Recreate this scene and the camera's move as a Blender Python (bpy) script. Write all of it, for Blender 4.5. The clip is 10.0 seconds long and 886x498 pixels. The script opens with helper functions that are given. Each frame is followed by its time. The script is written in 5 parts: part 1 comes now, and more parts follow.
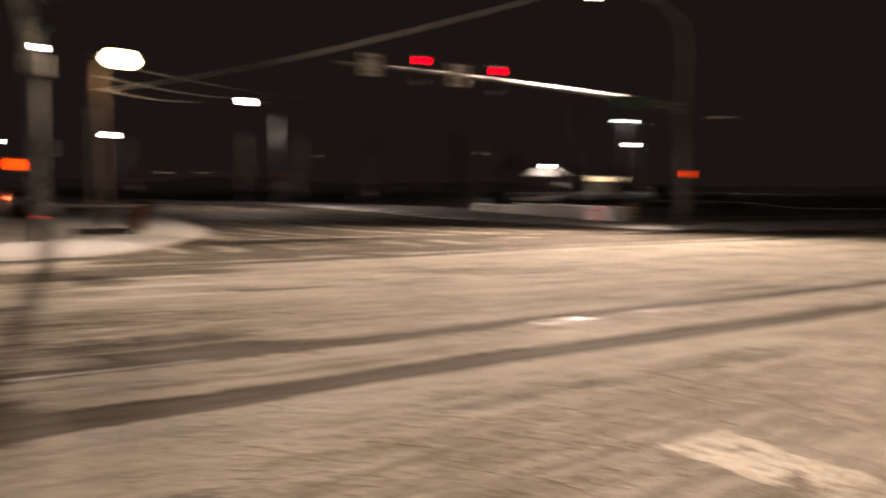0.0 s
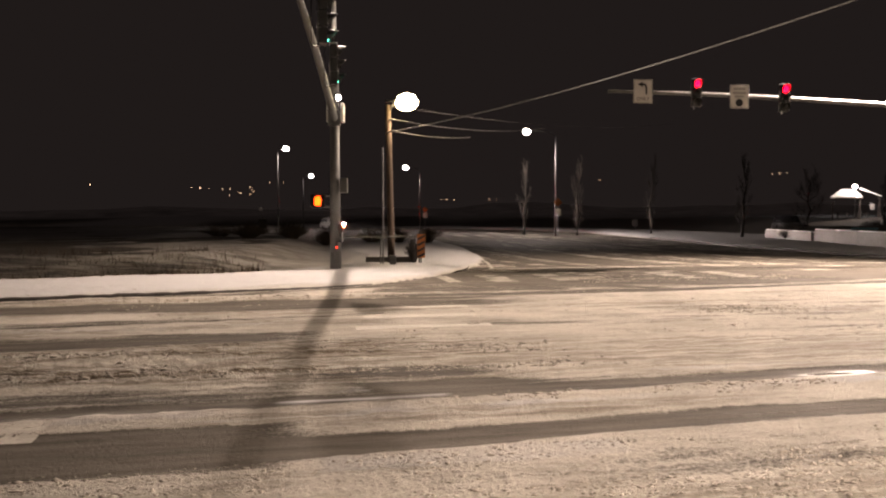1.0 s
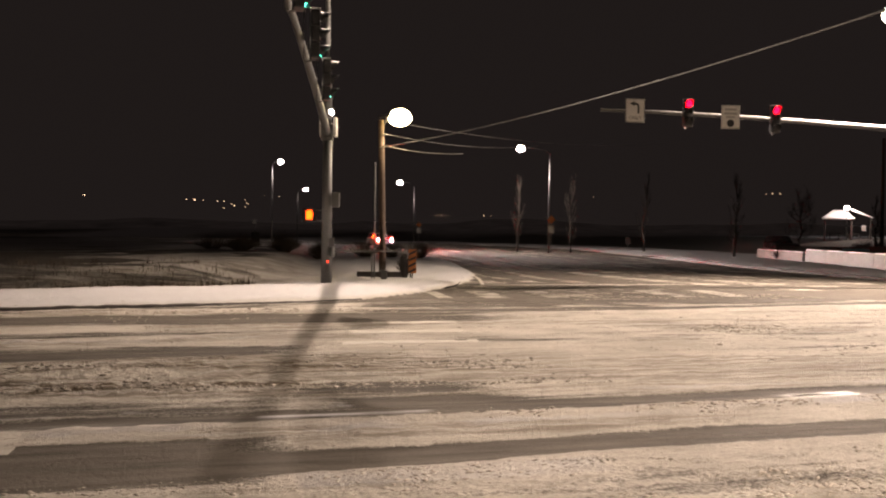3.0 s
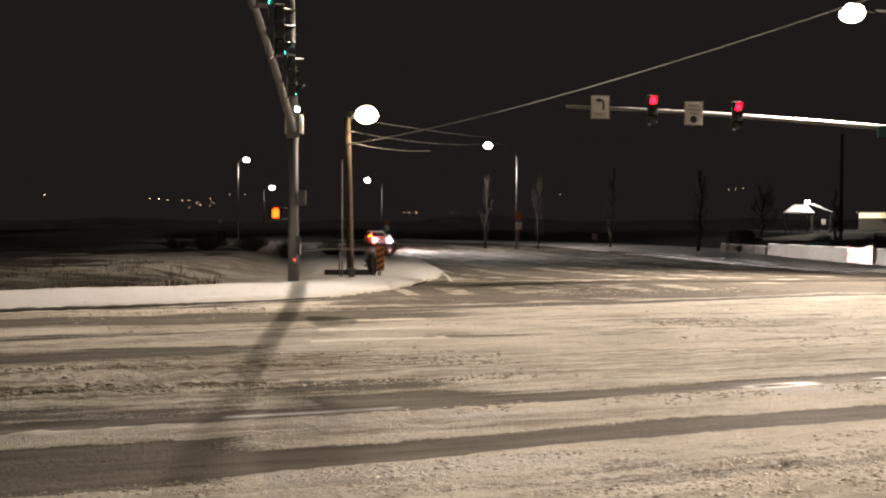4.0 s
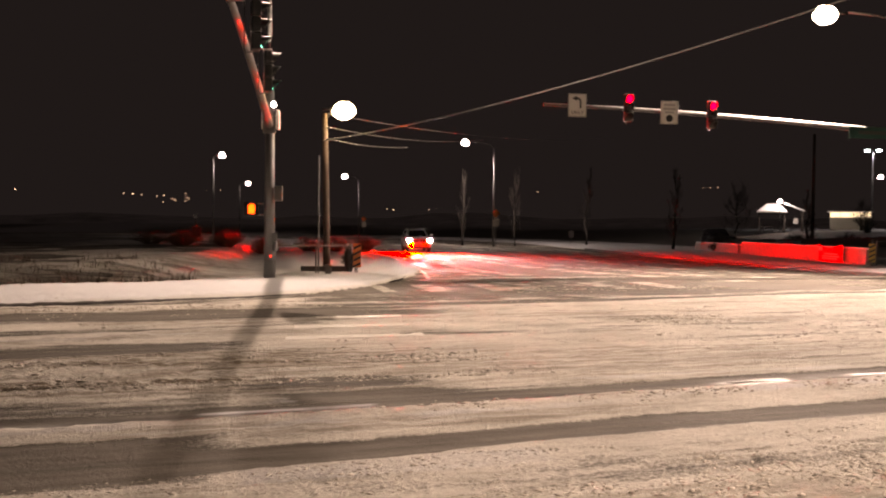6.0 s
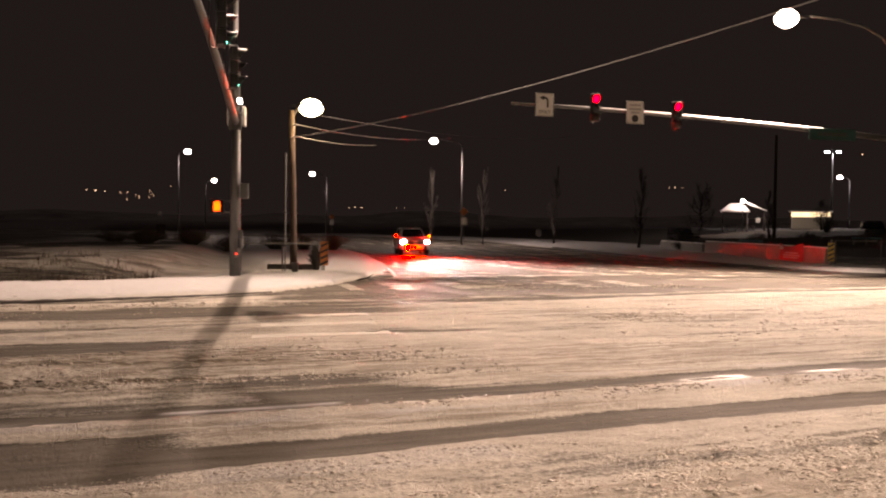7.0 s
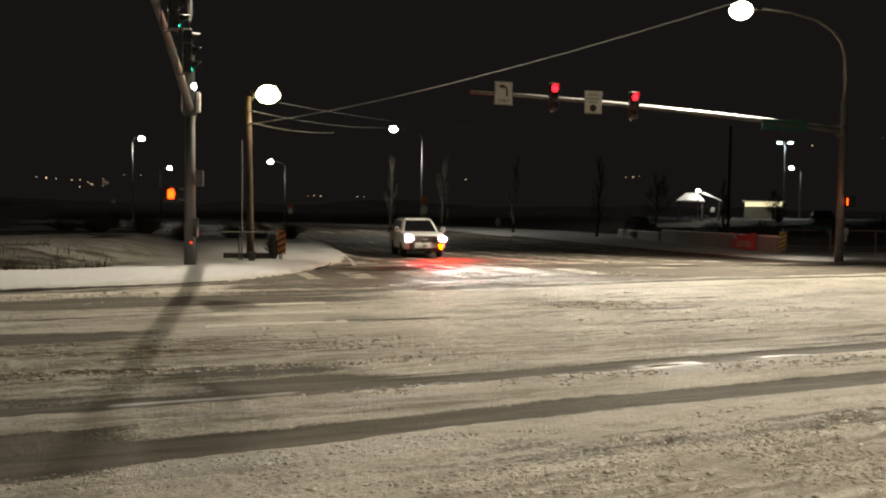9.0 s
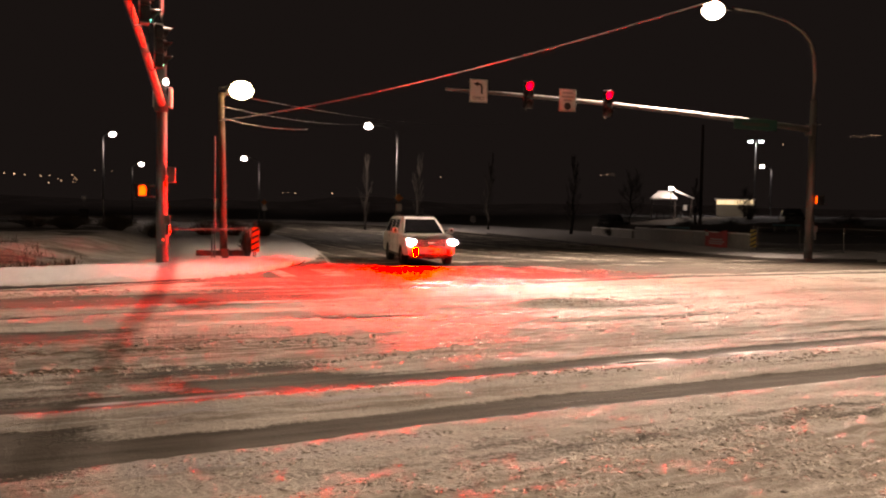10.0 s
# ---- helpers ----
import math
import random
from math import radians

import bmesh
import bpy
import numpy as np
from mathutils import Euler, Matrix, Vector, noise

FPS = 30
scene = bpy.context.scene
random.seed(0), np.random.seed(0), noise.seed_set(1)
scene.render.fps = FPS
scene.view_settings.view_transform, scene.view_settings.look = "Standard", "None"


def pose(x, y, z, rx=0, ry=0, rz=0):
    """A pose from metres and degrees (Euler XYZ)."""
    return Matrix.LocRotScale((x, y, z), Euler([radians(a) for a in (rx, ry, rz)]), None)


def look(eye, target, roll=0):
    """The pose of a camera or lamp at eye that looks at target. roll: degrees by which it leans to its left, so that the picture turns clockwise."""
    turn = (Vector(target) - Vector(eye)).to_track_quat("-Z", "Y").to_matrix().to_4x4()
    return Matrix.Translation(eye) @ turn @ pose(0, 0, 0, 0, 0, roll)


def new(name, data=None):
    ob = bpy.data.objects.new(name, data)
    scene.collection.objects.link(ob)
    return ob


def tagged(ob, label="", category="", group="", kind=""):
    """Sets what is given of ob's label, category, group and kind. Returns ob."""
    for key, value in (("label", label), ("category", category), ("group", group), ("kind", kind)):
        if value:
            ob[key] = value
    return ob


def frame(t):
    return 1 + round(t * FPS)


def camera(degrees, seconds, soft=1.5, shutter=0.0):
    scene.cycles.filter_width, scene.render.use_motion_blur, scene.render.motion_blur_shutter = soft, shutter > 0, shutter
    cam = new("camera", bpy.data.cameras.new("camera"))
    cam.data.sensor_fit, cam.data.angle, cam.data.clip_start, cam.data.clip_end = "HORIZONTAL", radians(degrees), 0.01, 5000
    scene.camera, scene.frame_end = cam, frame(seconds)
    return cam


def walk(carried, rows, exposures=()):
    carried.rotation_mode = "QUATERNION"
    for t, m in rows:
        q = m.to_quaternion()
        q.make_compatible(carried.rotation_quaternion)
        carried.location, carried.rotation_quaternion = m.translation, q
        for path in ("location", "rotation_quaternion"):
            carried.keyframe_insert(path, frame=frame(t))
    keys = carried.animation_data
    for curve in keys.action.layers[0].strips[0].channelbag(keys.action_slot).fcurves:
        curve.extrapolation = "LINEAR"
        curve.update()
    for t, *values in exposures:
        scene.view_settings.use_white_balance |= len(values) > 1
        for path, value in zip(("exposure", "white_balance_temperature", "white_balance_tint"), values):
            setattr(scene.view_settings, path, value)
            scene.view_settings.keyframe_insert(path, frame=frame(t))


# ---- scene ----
cam = camera(59.2, 10.0, soft=2.0, shutter=0.8)
PATH = [
    (0, (-0.805, 0.286, 1.841), (-0.737, 2.28, 1.698), 0.5),
    (0.1, (-0.713, 0.279, 1.877), (-0.835, 2.270, 1.740), 0.5),
    (0.2, (-0.621, 0.272, 1.913), (-0.907, 2.247, 1.783), 0.5),
    (0.3, (-0.528, 0.264, 1.949), (-0.929, 2.220, 1.825), 0.5),
    (0.4, (-0.436, 0.257, 1.985), (-0.915, 2.195, 1.868), 0.5),
    (0.5, (-0.344, 0.25, 2.021), (-0.892, 2.171, 1.91), 0.5),
    (1, (-0.331, 0.313, 2.046), (-0.967, 2.207, 1.963), -0.1),
    (1.5, (-0.296, 0.329, 2.058), (-0.951, 2.217, 2.001), 0.2),
    (2, (-0.276, 0.343, 2.047), (-0.932, 2.232, 1.999), 0.3),
    (2.5, (-0.246, 0.329, 2.057), (-0.894, 2.22, 2.016), 0.6),
    (4, (-0.203, 0.334, 2.05), (-0.748, 2.258, 2.0), 0.2),
    (4.5, (-0.212, 0.356, 2.043), (-0.739, 2.285, 1.995), 0.2),
    (5, (-0.208, 0.341, 2.045), (-0.734, 2.27, 1.996), 0.3),
    (5.5, (-0.215, 0.356, 2.046), (-0.73, 2.288, 1.991), 0.4),
    (7, (-0.174, 0.343, 2.045), (-0.583, 2.3, 1.984), 0.7),
    (7.5, (-0.164, 0.36, 2.046), (-0.536, 2.324, 1.977), 0.8),
    (8, (-0.171, 0.374, 2.036), (-0.519, 2.342, 1.96), 0.8),
    (8.5, (-0.162, 0.393, 2.038), (-0.491, 2.363, 1.951), 0.7),
    (9, (-0.147, 0.414, 2.032), (-0.455, 2.388, 1.944), 0.8),
    (9.5, (-0.153, 0.428, 2.033), (-0.434, 2.406, 1.942), 0.9),
    (10, (-0.139, 0.429, 2.036), (-0.384, 2.412, 1.942), 0.9),
]

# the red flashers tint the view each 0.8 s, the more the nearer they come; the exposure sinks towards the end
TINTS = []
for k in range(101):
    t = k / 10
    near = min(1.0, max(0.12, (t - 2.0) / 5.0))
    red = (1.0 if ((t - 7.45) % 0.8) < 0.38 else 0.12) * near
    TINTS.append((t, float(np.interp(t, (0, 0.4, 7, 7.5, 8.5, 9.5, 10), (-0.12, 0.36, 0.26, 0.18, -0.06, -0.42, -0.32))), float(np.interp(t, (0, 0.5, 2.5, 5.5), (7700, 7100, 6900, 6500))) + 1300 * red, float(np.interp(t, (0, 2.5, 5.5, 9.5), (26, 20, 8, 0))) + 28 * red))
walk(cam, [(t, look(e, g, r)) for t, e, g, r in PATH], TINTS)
# ---- world and lights ----
world = bpy.data.worlds.new("night_sky")
scene.world = world
world.use_nodes = True
world.node_tree.nodes["Background"].inputs[0].default_value = (0.0098, 0.0083, 0.0078, 1)
world.node_tree.nodes["Background"].inputs[1].default_value = 1.0


def spot(name, place, watts, colour, size=165, radius=0.18, aim=(0, 0, -1), blend=0.35):
    data = bpy.data.lights.new(name, "SPOT")
    data.energy, data.color, data.spot_size, data.spot_blend, data.shadow_soft_size = watts, colour, radians(size), blend, radius
    ob = new(name, data)
    p = Vector(place)
    ob.matrix_world = look(p, p + Vector(aim))
    return ob


WARM = (1.0, 0.88, 0.73)
COOL = (1.0, 0.93, 0.84)
LAMP_RIGHT = Vector((7.3, 36.3, 11.15))
LAMP_LEFT = Vector((-11.30, 21.31, 11.2))
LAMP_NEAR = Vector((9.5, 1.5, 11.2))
LAMP_UTILITY = Vector((-11.50, 28.9, 6.58))
spot("mast_light", LAMP_RIGHT - Vector((0, 0, 0.62)), 31500, WARM, 156, 0.18, (-0.46, -0.95, -1), 0.8)
spot("mast_light", LAMP_LEFT - Vector((0, 0, 0.62)), 6600, WARM, 130, 0.07, (0.39, -0.88, -1))
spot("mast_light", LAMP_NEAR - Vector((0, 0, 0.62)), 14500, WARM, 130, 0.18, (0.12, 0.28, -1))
spot("utility_light", LAMP_UTILITY - Vector((0, 0, 0.60)), 190, (1.0, 0.82, 0.55))
FAR_LAMPS = [((-14.7, 79.0, 10.6), (-17.5, 78.4), 4600), ((-40.1, 108.2, 9.2), (-42.0, 107.5), 900), ((-56.1, 95.1, 11.4), (-55.2, 95.6), 900)]
for top, tip, watts in FAR_LAMPS:
    spot("far_light", (tip[0], tip[1], top[2] - 0.55), watts, COOL)

# ---- street axes: u runs along the main street, v across it ----
EU, EV = Vector((0.866, 0.5)), Vector((-0.5, 0.866))


def uv(u, v):
    return Vector((EU.x * u + EV.x * v, EU.y * u + EV.y * v))


# ---- mesh helpers ----
def finish(name, bm, material, parent=None, label="", smooth=False):
    bmesh.ops.recalc_face_normals(bm, faces=bm.faces)
    me = bpy.data.meshes.new(name)
    bm.to_mesh(me)
    bm.free()
    for m in material if isinstance(material, (list, tuple)) else [material]:
        me.materials.append(m)
    if smooth:
        me.polygons.foreach_set("use_smooth", [True] * len(me.polygons))
    ob = new(name, me)
    if parent is not None:
        ob.parent = parent
    if label:
        ob["label"] = label
    return ob


def part(name, bm, material, parent, label="", smooth=False):
    return finish(name, bm, material, parent, label, smooth)


def empty(name, m, label, category, group="", kind=""):
    ob = new(name)
    ob.empty_display_size = 0.2
    ob.matrix_basis = m
    return tagged(ob, label, category, group, kind)


def box(bm, size, centre=(0, 0, 0), bevel=0.0, rot=None):
    m = Matrix.Translation(centre) @ (rot or Matrix()) @ Matrix.Diagonal((*size, 1))
    r = bmesh.ops.create_cube(bm, size=1.0, matrix=m)
    if bevel:
        es = list({e for v in r["verts"] for e in v.link_edges})
        bmesh.ops.bevel(bm, geom=es, offset=bevel, segments=2, profile=0.6, affect="EDGES")
    return bm


def rod(bm, a, b, ra, rb=None, sides=12, caps=True):
    a, b = Vector(a), Vector(b)
    rb = ra if rb is None else rb
    d = b - a
    m = Matrix.Translation((a + b) / 2) @ d.to_track_quat("Z", "Y").to_matrix().to_4x4()
    bmesh.ops.create_cone(bm, cap_ends=caps, segments=sides, radius1=ra, radius2=rb, depth=d.length, matrix=m)
    return bm


def tube(bm, points, radii, sides=10):
    pts = [Vector(p) for p in points]
    rings = []
    for i, p in enumerate(pts):
        d = (pts[min(i + 1, len(pts) - 1)] - pts[max(i - 1, 0)]).normalized()
        q = d.to_track_quat("Z", "Y")
        r = radii[i] if isinstance(radii, (list, tuple)) else radii
        rings.append([bm.verts.new(p + q @ Vector((r * math.cos(a), r * math.sin(a), 0))) for a in (2 * math.pi * k / sides for k in range(sides))])
    for r0, r1 in zip(rings, rings[1:]):
        for k in range(sides):
            bm.faces.new((r0[k], r0[(k + 1) % sides], r1[(k + 1) % sides], r1[k]))
    bm.faces.new(rings[0][::-1])
    bm.faces.new(rings[-1])
    return bm


def slab(bm, corners, thick):
    """A thin plate on four or more corners, grown along its normal."""
    c = [Vector(p) for p in corners]
    n = (c[1] - c[0]).cross(c[2] - c[0]).normalized() * thick
    lo = [bm.verts.new(p) for p in c]
    hi = [bm.verts.new(p + n) for p in c]
    bm.faces.new(lo[::-1])
    bm.faces.new(hi)
    for i in range(len(c)):
        j = (i + 1) % len(c)
        bm.faces.new((lo[i], lo[j], hi[j], hi[i]))
    return bm


def B():
    return bmesh.new()


# ---- materials ----
def mat(name, colour, rough=0.6, metal=0.0, vary=0.15, scale=8.0, bump=0.0, bump_scale=60.0, dark=None, spec=0.5):
    """Principled surface: two scales of noise in the colour, fine relief, uneven gloss."""
    m = bpy.data.materials.new(name)
    m.use_nodes = True
    n, l = m.node_tree.nodes, m.node_tree.links
    p = n["Principled BSDF"]
    p.inputs["Metallic"].default_value = metal
    p.inputs["Specular IOR Level"].default_value = spec
    co = n.new("ShaderNodeTexCoord")
    big, small = n.new("ShaderNodeTexNoise"), n.new("ShaderNodeTexNoise")
    big.inputs["Scale"].default_value, small.inputs["Scale"].default_value = scale * 0.2, scale * 3
    big.inputs["Detail"].default_value = small.inputs["Detail"].default_value = 4
    add = n.new("ShaderNodeMath")
    add.operation = "MULTIPLY_ADD"
    add.inputs[1].default_value = 0.5
    l.new(co.outputs["Object"], big.inputs["Vector"])
    l.new(co.outputs["Object"], small.inputs["Vector"])
    l.new(small.outputs["Fac"], add.inputs[0])
    half = n.new("ShaderNodeMath")
    half.operation = "MULTIPLY"
    half.inputs[1].default_value = 0.5
    l.new(big.outputs["Fac"], half.inputs[0])
    l.new(half.outputs[0], add.inputs[2])
    ramp = n.new("ShaderNodeMix")
    ramp.data_type = "RGBA"
    lo = dark or tuple(c * (1 - vary * 2) for c in colour)
    hi = tuple(min(1, c * (1 + vary)) for c in colour)
    ramp.inputs[6].default_value, ramp.inputs[7].default_value = (*lo, 1), (*hi, 1)
    st = n.new("ShaderNodeMapRange")
    st.inputs[1].default_value, st.inputs[2].default_value = 0.3, 0.7
    l.new(add.outputs[0], st.inputs[0])
    l.new(st.outputs[0], ramp.inputs[0])
    l.new(ramp.outputs[2], p.inputs["Base Color"])
    rr = n.new("ShaderNodeMapRange")
    rr.inputs[3].default_value, rr.inputs[4].default_value = max(0.03, rough - 0.1), min(1, rough + 0.1)
    l.new(small.outputs["Fac"], rr.inputs[0])
    l.new(rr.outputs[0], p.inputs["Roughness"])
    if bump:
        t, b = n.new("ShaderNodeTexNoise"), n.new("ShaderNodeBump")
        t.inputs["Scale"].default_value, t.inputs["Detail"].default_value = bump_scale, 5
        b.inputs["Strength"].default_value, b.inputs["Distance"].default_value = bump, 0.02
        l.new(co.outputs["Object"], t.inputs["Vector"])
        l.new(t.outputs["Fac"], b.inputs["Height"])
        l.new(b.outputs["Normal"], p.inputs["Normal"])
    return m


def glow(name, colour, strength):
    m = bpy.data.materials.new(name)
    m.use_nodes = True
    n = m.node_tree.nodes
    p = n["Principled BSDF"]
    p.inputs["Base Color"].default_value = (*(0.02 + 0.3 * k for k in colour), 1)
    p.inputs["Roughness"].default_value = 0.3
    p.inputs["Emission Color"].default_value = (*colour, 1)
    p.inputs["Emission Strength"].default_value = strength
    return m


def ground_material():
    """Snow, packed slush and wet asphalt, mixed by how much snow lies at each place."""
    m = bpy.data.materials.new("snowy_ground")
    m.use_nodes = True
    n, l = m.node_tree.nodes, m.node_tree.links
    p = n["Principled BSDF"]
    co = n.new("ShaderNodeTexCoord")

    def noise_node(scale, detail=5, vector=None, rough=0.6):
        t = n.new("ShaderNodeTexNoise")
        t.inputs["Scale"].default_value, t.inputs["Detail"].default_value, t.inputs["Roughness"].default_value = scale, detail, rough
        l.new(vector or co.outputs["Object"], t.inputs["Vector"])
        return t.outputs["Fac"]

    def rng(v, a, b, c=0.0, d=1.0):
        r = n.new("ShaderNodeMapRange")
        for i, k in enumerate((a, b, c, d)):
            r.inputs[1 + i].default_value = k
        l.new(v, r.inputs[0])
        return r.outputs[0]

    def mix(f, a, b):
        x = n.new("ShaderNodeMix")
        x.data_type = "RGBA"
        for i, k in ((0, f), (6, a), (7, b)):
            if isinstance(k, tuple):
                x.inputs[i].default_value = (*k, 1)
            elif isinstance(k, float):
                x.inputs[i].default_value = k
            else:
                l.new(k, x.inputs[i])
        return x.outputs[2]

    def math_node(op, a, b):
        x = n.new("ShaderNodeMath")
        x.operation = op
        for i, k in enumerate((a, b)):
            if isinstance(k, float):
                x.inputs[i].default_value = k
            else:
                l.new(k, x.inputs[i])
        return x.outputs[0]

    # streaks along the main street
    rotm = n.new("ShaderNodeMapping")
    rotm.inputs["Rotation"].default_value = (0, 0, radians(-30))
    l.new(co.outputs["Object"], rotm.inputs["Vector"])
    stretch = n.new("ShaderNodeMapping")
    stretch.inputs["Scale"].default_value = (0.14, 1.6, 1)
    l.new(rotm.outputs[0], stretch.inputs["Vector"])
    streak = noise_node(3.0, 6, stretch.outputs[0])
    fine = noise_node(26.0, 6, None, 0.68)
    lumpy = noise_node(7.0, 4)
    grain = noise_node(160.0, 3)
    blot = noise_node(0.55, 4)

    def attr(name):
        a = n.new("ShaderNodeAttribute")
        a.attribute_name = name
        return a.outputs["Fac"]

    cover, whiteness, ice = attr("cover"), attr("whiteness"), attr("ice")
    wob = math_node("ADD", cover, rng(streak, 0.3, 0.7, -0.30, 0.22))
    wob = math_node("ADD", wob, rng(fine, 0.3, 0.7, -0.16, 0.16))
    c = rng(wob, 0.32, 0.62)
    packed = mix(rng(blot, 0.35, 0.65), (0.43, 0.40, 0.345), (0.64, 0.60, 0.53))
    packed = mix(rng(fine, 0.35, 0.62, 0.55, 0.0), packed, (0.29, 0.26, 0.215))
    packed = mix(rng(streak, 0.5, 0.75, 0.0, 0.30), packed, (0.72, 0.69, 0.63))
    tread = n.new("ShaderNodeMapping")
    tread.inputs["Scale"].default_value = (0.5, 5.5, 1)
    l.new(rotm.outputs[0], tread.inputs["Vector"])
    dirt = noise_node(1.3, 5, tread.outputs[0], 0.65)
    packed = mix(rng(dirt, 0.34, 0.46, 0.30, 0.0), packed, (0.25, 0.215, 0.165))
    packed = mix(math_node("MULTIPLY", attr("grime_shade"), rng(dirt, 0.42, 0.58, 1.0, 0.15)), packed, (0.135, 0.105, 0.072))
    packed = mix(rng(dirt, 0.55, 0.72, 0.0, 0.35), packed, (0.74, 0.71, 0.65))
    wet = mix(rng(streak, 0.35, 0.65), (0.062, 0.054, 0.045), (0.125, 0.110, 0.092))
    road = mix(c, wet, packed)
    fresh = mix(rng(fine, 0.3, 0.7), (0.45, 0.445, 0.445), (0.56, 0.555, 0.555))
    l.new(mix(whiteness, road, fresh), p.inputs["Base Color"])
    glossy = math_node("MULTIPLY", ice, rng(streak, 0.42, 0.58, 0.2, 1.0))
    l.new(rng(glossy, 0.0, 1.0, 0.78, 0.14), p.inputs["Roughness"])
    l.new(rng(glossy, 0.0, 1.0, 0.10, 0.45), p.inputs["Specular IOR Level"])
    h = math_node("ADD", math_node("MULTIPLY", fine, 1.3), math_node("MULTIPLY", grain, 0.3))
    h = math_node("ADD", h, math_node("MULTIPLY", lumpy, 1.4))
    h = math_node("ADD", h, math_node("MULTIPLY", streak, 0.35))
    h = math_node("MULTIPLY", h, math_node("MULTIPLY", rng(c, 0.0, 1.0, 0.3, 1.0), rng(ice, 0.0, 0.6, 1.0, 0.06)))
    b = n.new("ShaderNodeBump")
    b.inputs["Strength"].default_value, b.inputs["Distance"].default_value = 1.0, 0.055
    l.new(h, b.inputs["Height"])
    l.new(b.outputs["Normal"], p.inputs["Normal"])
    return m


GROUND = ground_material()
SNOW = mat("snow", (0.80, 0.79, 0.78), 0.75, vary=0.06, scale=3, bump=0.4, bump_scale=30)
CLOD = mat("dirty_snow_clod", (0.40, 0.36, 0.30), 0.8, vary=0.35, scale=2, bump=0.4, bump_scale=50)
FADED = mat("faded_road_paint", (0.25, 0.23, 0.195), 0.75, vary=0.2, scale=7, bump=0.15, dark=(0.15, 0.135, 0.11))
PAINT = mat("worn_road_paint", (0.45, 0.42, 0.365), 0.7, vary=0.15, scale=9, bump=0.15, dark=(0.26, 0.24, 0.20))
GALV = mat("galvanised_steel", (0.14, 0.138, 0.135), 0.5, metal=0.55, vary=0.12, scale=4, bump=0.05)
WOOD = mat("weathered_pole_wood", (0.07, 0.043, 0.029), 0.85, vary=0.3, scale=5, bump=0.5, bump_scale=25)
CONCRETE = mat("concrete", (0.30, 0.285, 0.27), 0.85, vary=0.15, scale=2, bump=0.25, bump_scale=30)
DARKCON = mat("wet_dark_concrete", (0.075, 0.066, 0.06), 0.8, vary=0.2, scale=3, bump=0.2)
BLACK = mat("black_housing", (0.025, 0.025, 0.026), 0.45, vary=0.2, scale=6)
CABLE = mat("cable", (0.25, 0.24, 0.23), 0.5, vary=0.15, scale=3)
SIGNWHITE = mat("sign_sheeting", (0.62, 0.60, 0.57), 0.5, vary=0.08, scale=4)
SIGNBLACK = mat("sign_ink", (0.02, 0.02, 0.02), 0.5, vary=0.2)
SIGNGREEN = mat("green_sign", (0.012, 0.062, 0.050), 0.5, vary=0.15)
SIGNORANGE = mat("orange_sheeting", (0.50, 0.16, 0.035), 0.5, vary=0.1)
SIGNYELLOW = mat("yellow_sheeting", (0.42, 0.29, 0.04), 0.5, vary=0.1)
RED = mat("red_vinyl", (0.55, 0.035, 0.03), 0.45, vary=0.2, scale=3, bump=0.3, bump_scale=6)
REDPAINT = mat("dull_red", (0.30, 0.05, 0.04), 0.6, vary=0.2)
TWIG = mat("bare_twigs", (0.032, 0.026, 0.021), 0.9, vary=0.3, scale=6)
WEED = mat("dry_weeds", (0.085, 0.06, 0.038), 0.9, vary=0.3, scale=6)
HILL = mat("far_snowy_hill", (0.72, 0.7, 0.69), 0.95, vary=0.3, scale=0.02)
WALL = mat("painted_block_wall", (0.38, 0.36, 0.30), 0.8, vary=0.1, scale=2, bump=0.2)
DARKWALL = mat("dark_siding", (0.07, 0.06, 0.055), 0.8, vary=0.2, scale=2)
CARWHITE = mat("white_car_paint", (0.74, 0.74, 0.73), 0.32, vary=0.06, scale=3, dark=(0.60, 0.58, 0.55))
GLASSDARK = mat("tinted_glass", (0.012, 0.012, 0.014), 0.08, vary=0.2)
PLASTIC = mat("black_trim", (0.03, 0.03, 0.03), 0.55, vary=0.25, scale=10)
RUBBER = mat("tyre_rubber", (0.028, 0.026, 0.025), 0.85, vary=0.3, scale=10, bump=0.3)
RIM = mat("alloy_rim", (0.35, 0.35, 0.36), 0.35, metal=0.8, vary=0.1)
CHROME = mat("chrome", (0.6, 0.6, 0.6), 0.15, metal=1.0, vary=0.05)
DARKCAR = mat("dark_car_paint", (0.03, 0.03, 0.035), 0.3, vary=0.2)
BLUE = mat("blue_tarp", (0.12, 0.30, 0.36), 0.5, vary=0.2)
GLOW_WARM = glow("lamp_lens_warm", (1.0, 0.90, 0.66), 45)
GLOW_SODIUM = glow("lamp_lens_yellow", (1.0, 0.86, 0.45), 45)
GLOW_COOL = glow("lamp_lens_white", (1.0, 0.96, 0.88), 40)
GLOW_RED = glow("signal_red", (1.0, 0.004, 0.010), 18)
GLOW_GREEN = glow("signal_green", (0.02, 1.0, 0.62), 12)
GLOW_SYMBOL = glow("orange_symbol", (1.0, 0.062, 0.004), 8)
GLOW_BUTTON = glow("button_led", (1.0, 0.05, 0.02), 3)
GLOW_TOWN = glow("town_light", (1.0, 0.66, 0.40), 3.5)
GLOW_STRIP = glow("lit_window_strip", (1.0, 0.86, 0.52), 1.4)
GLOW_HEAD = glow("headlamp", (1.0, 0.95, 0.88), 220000)
GLOW_FLASH_A = glow("red_flasher", (1.0, 0.003, 0.000001), 1000000)
GLOW_FLASH_B = glow("red_flasher_side", (1.0, 0.003, 0.000015), 45000)
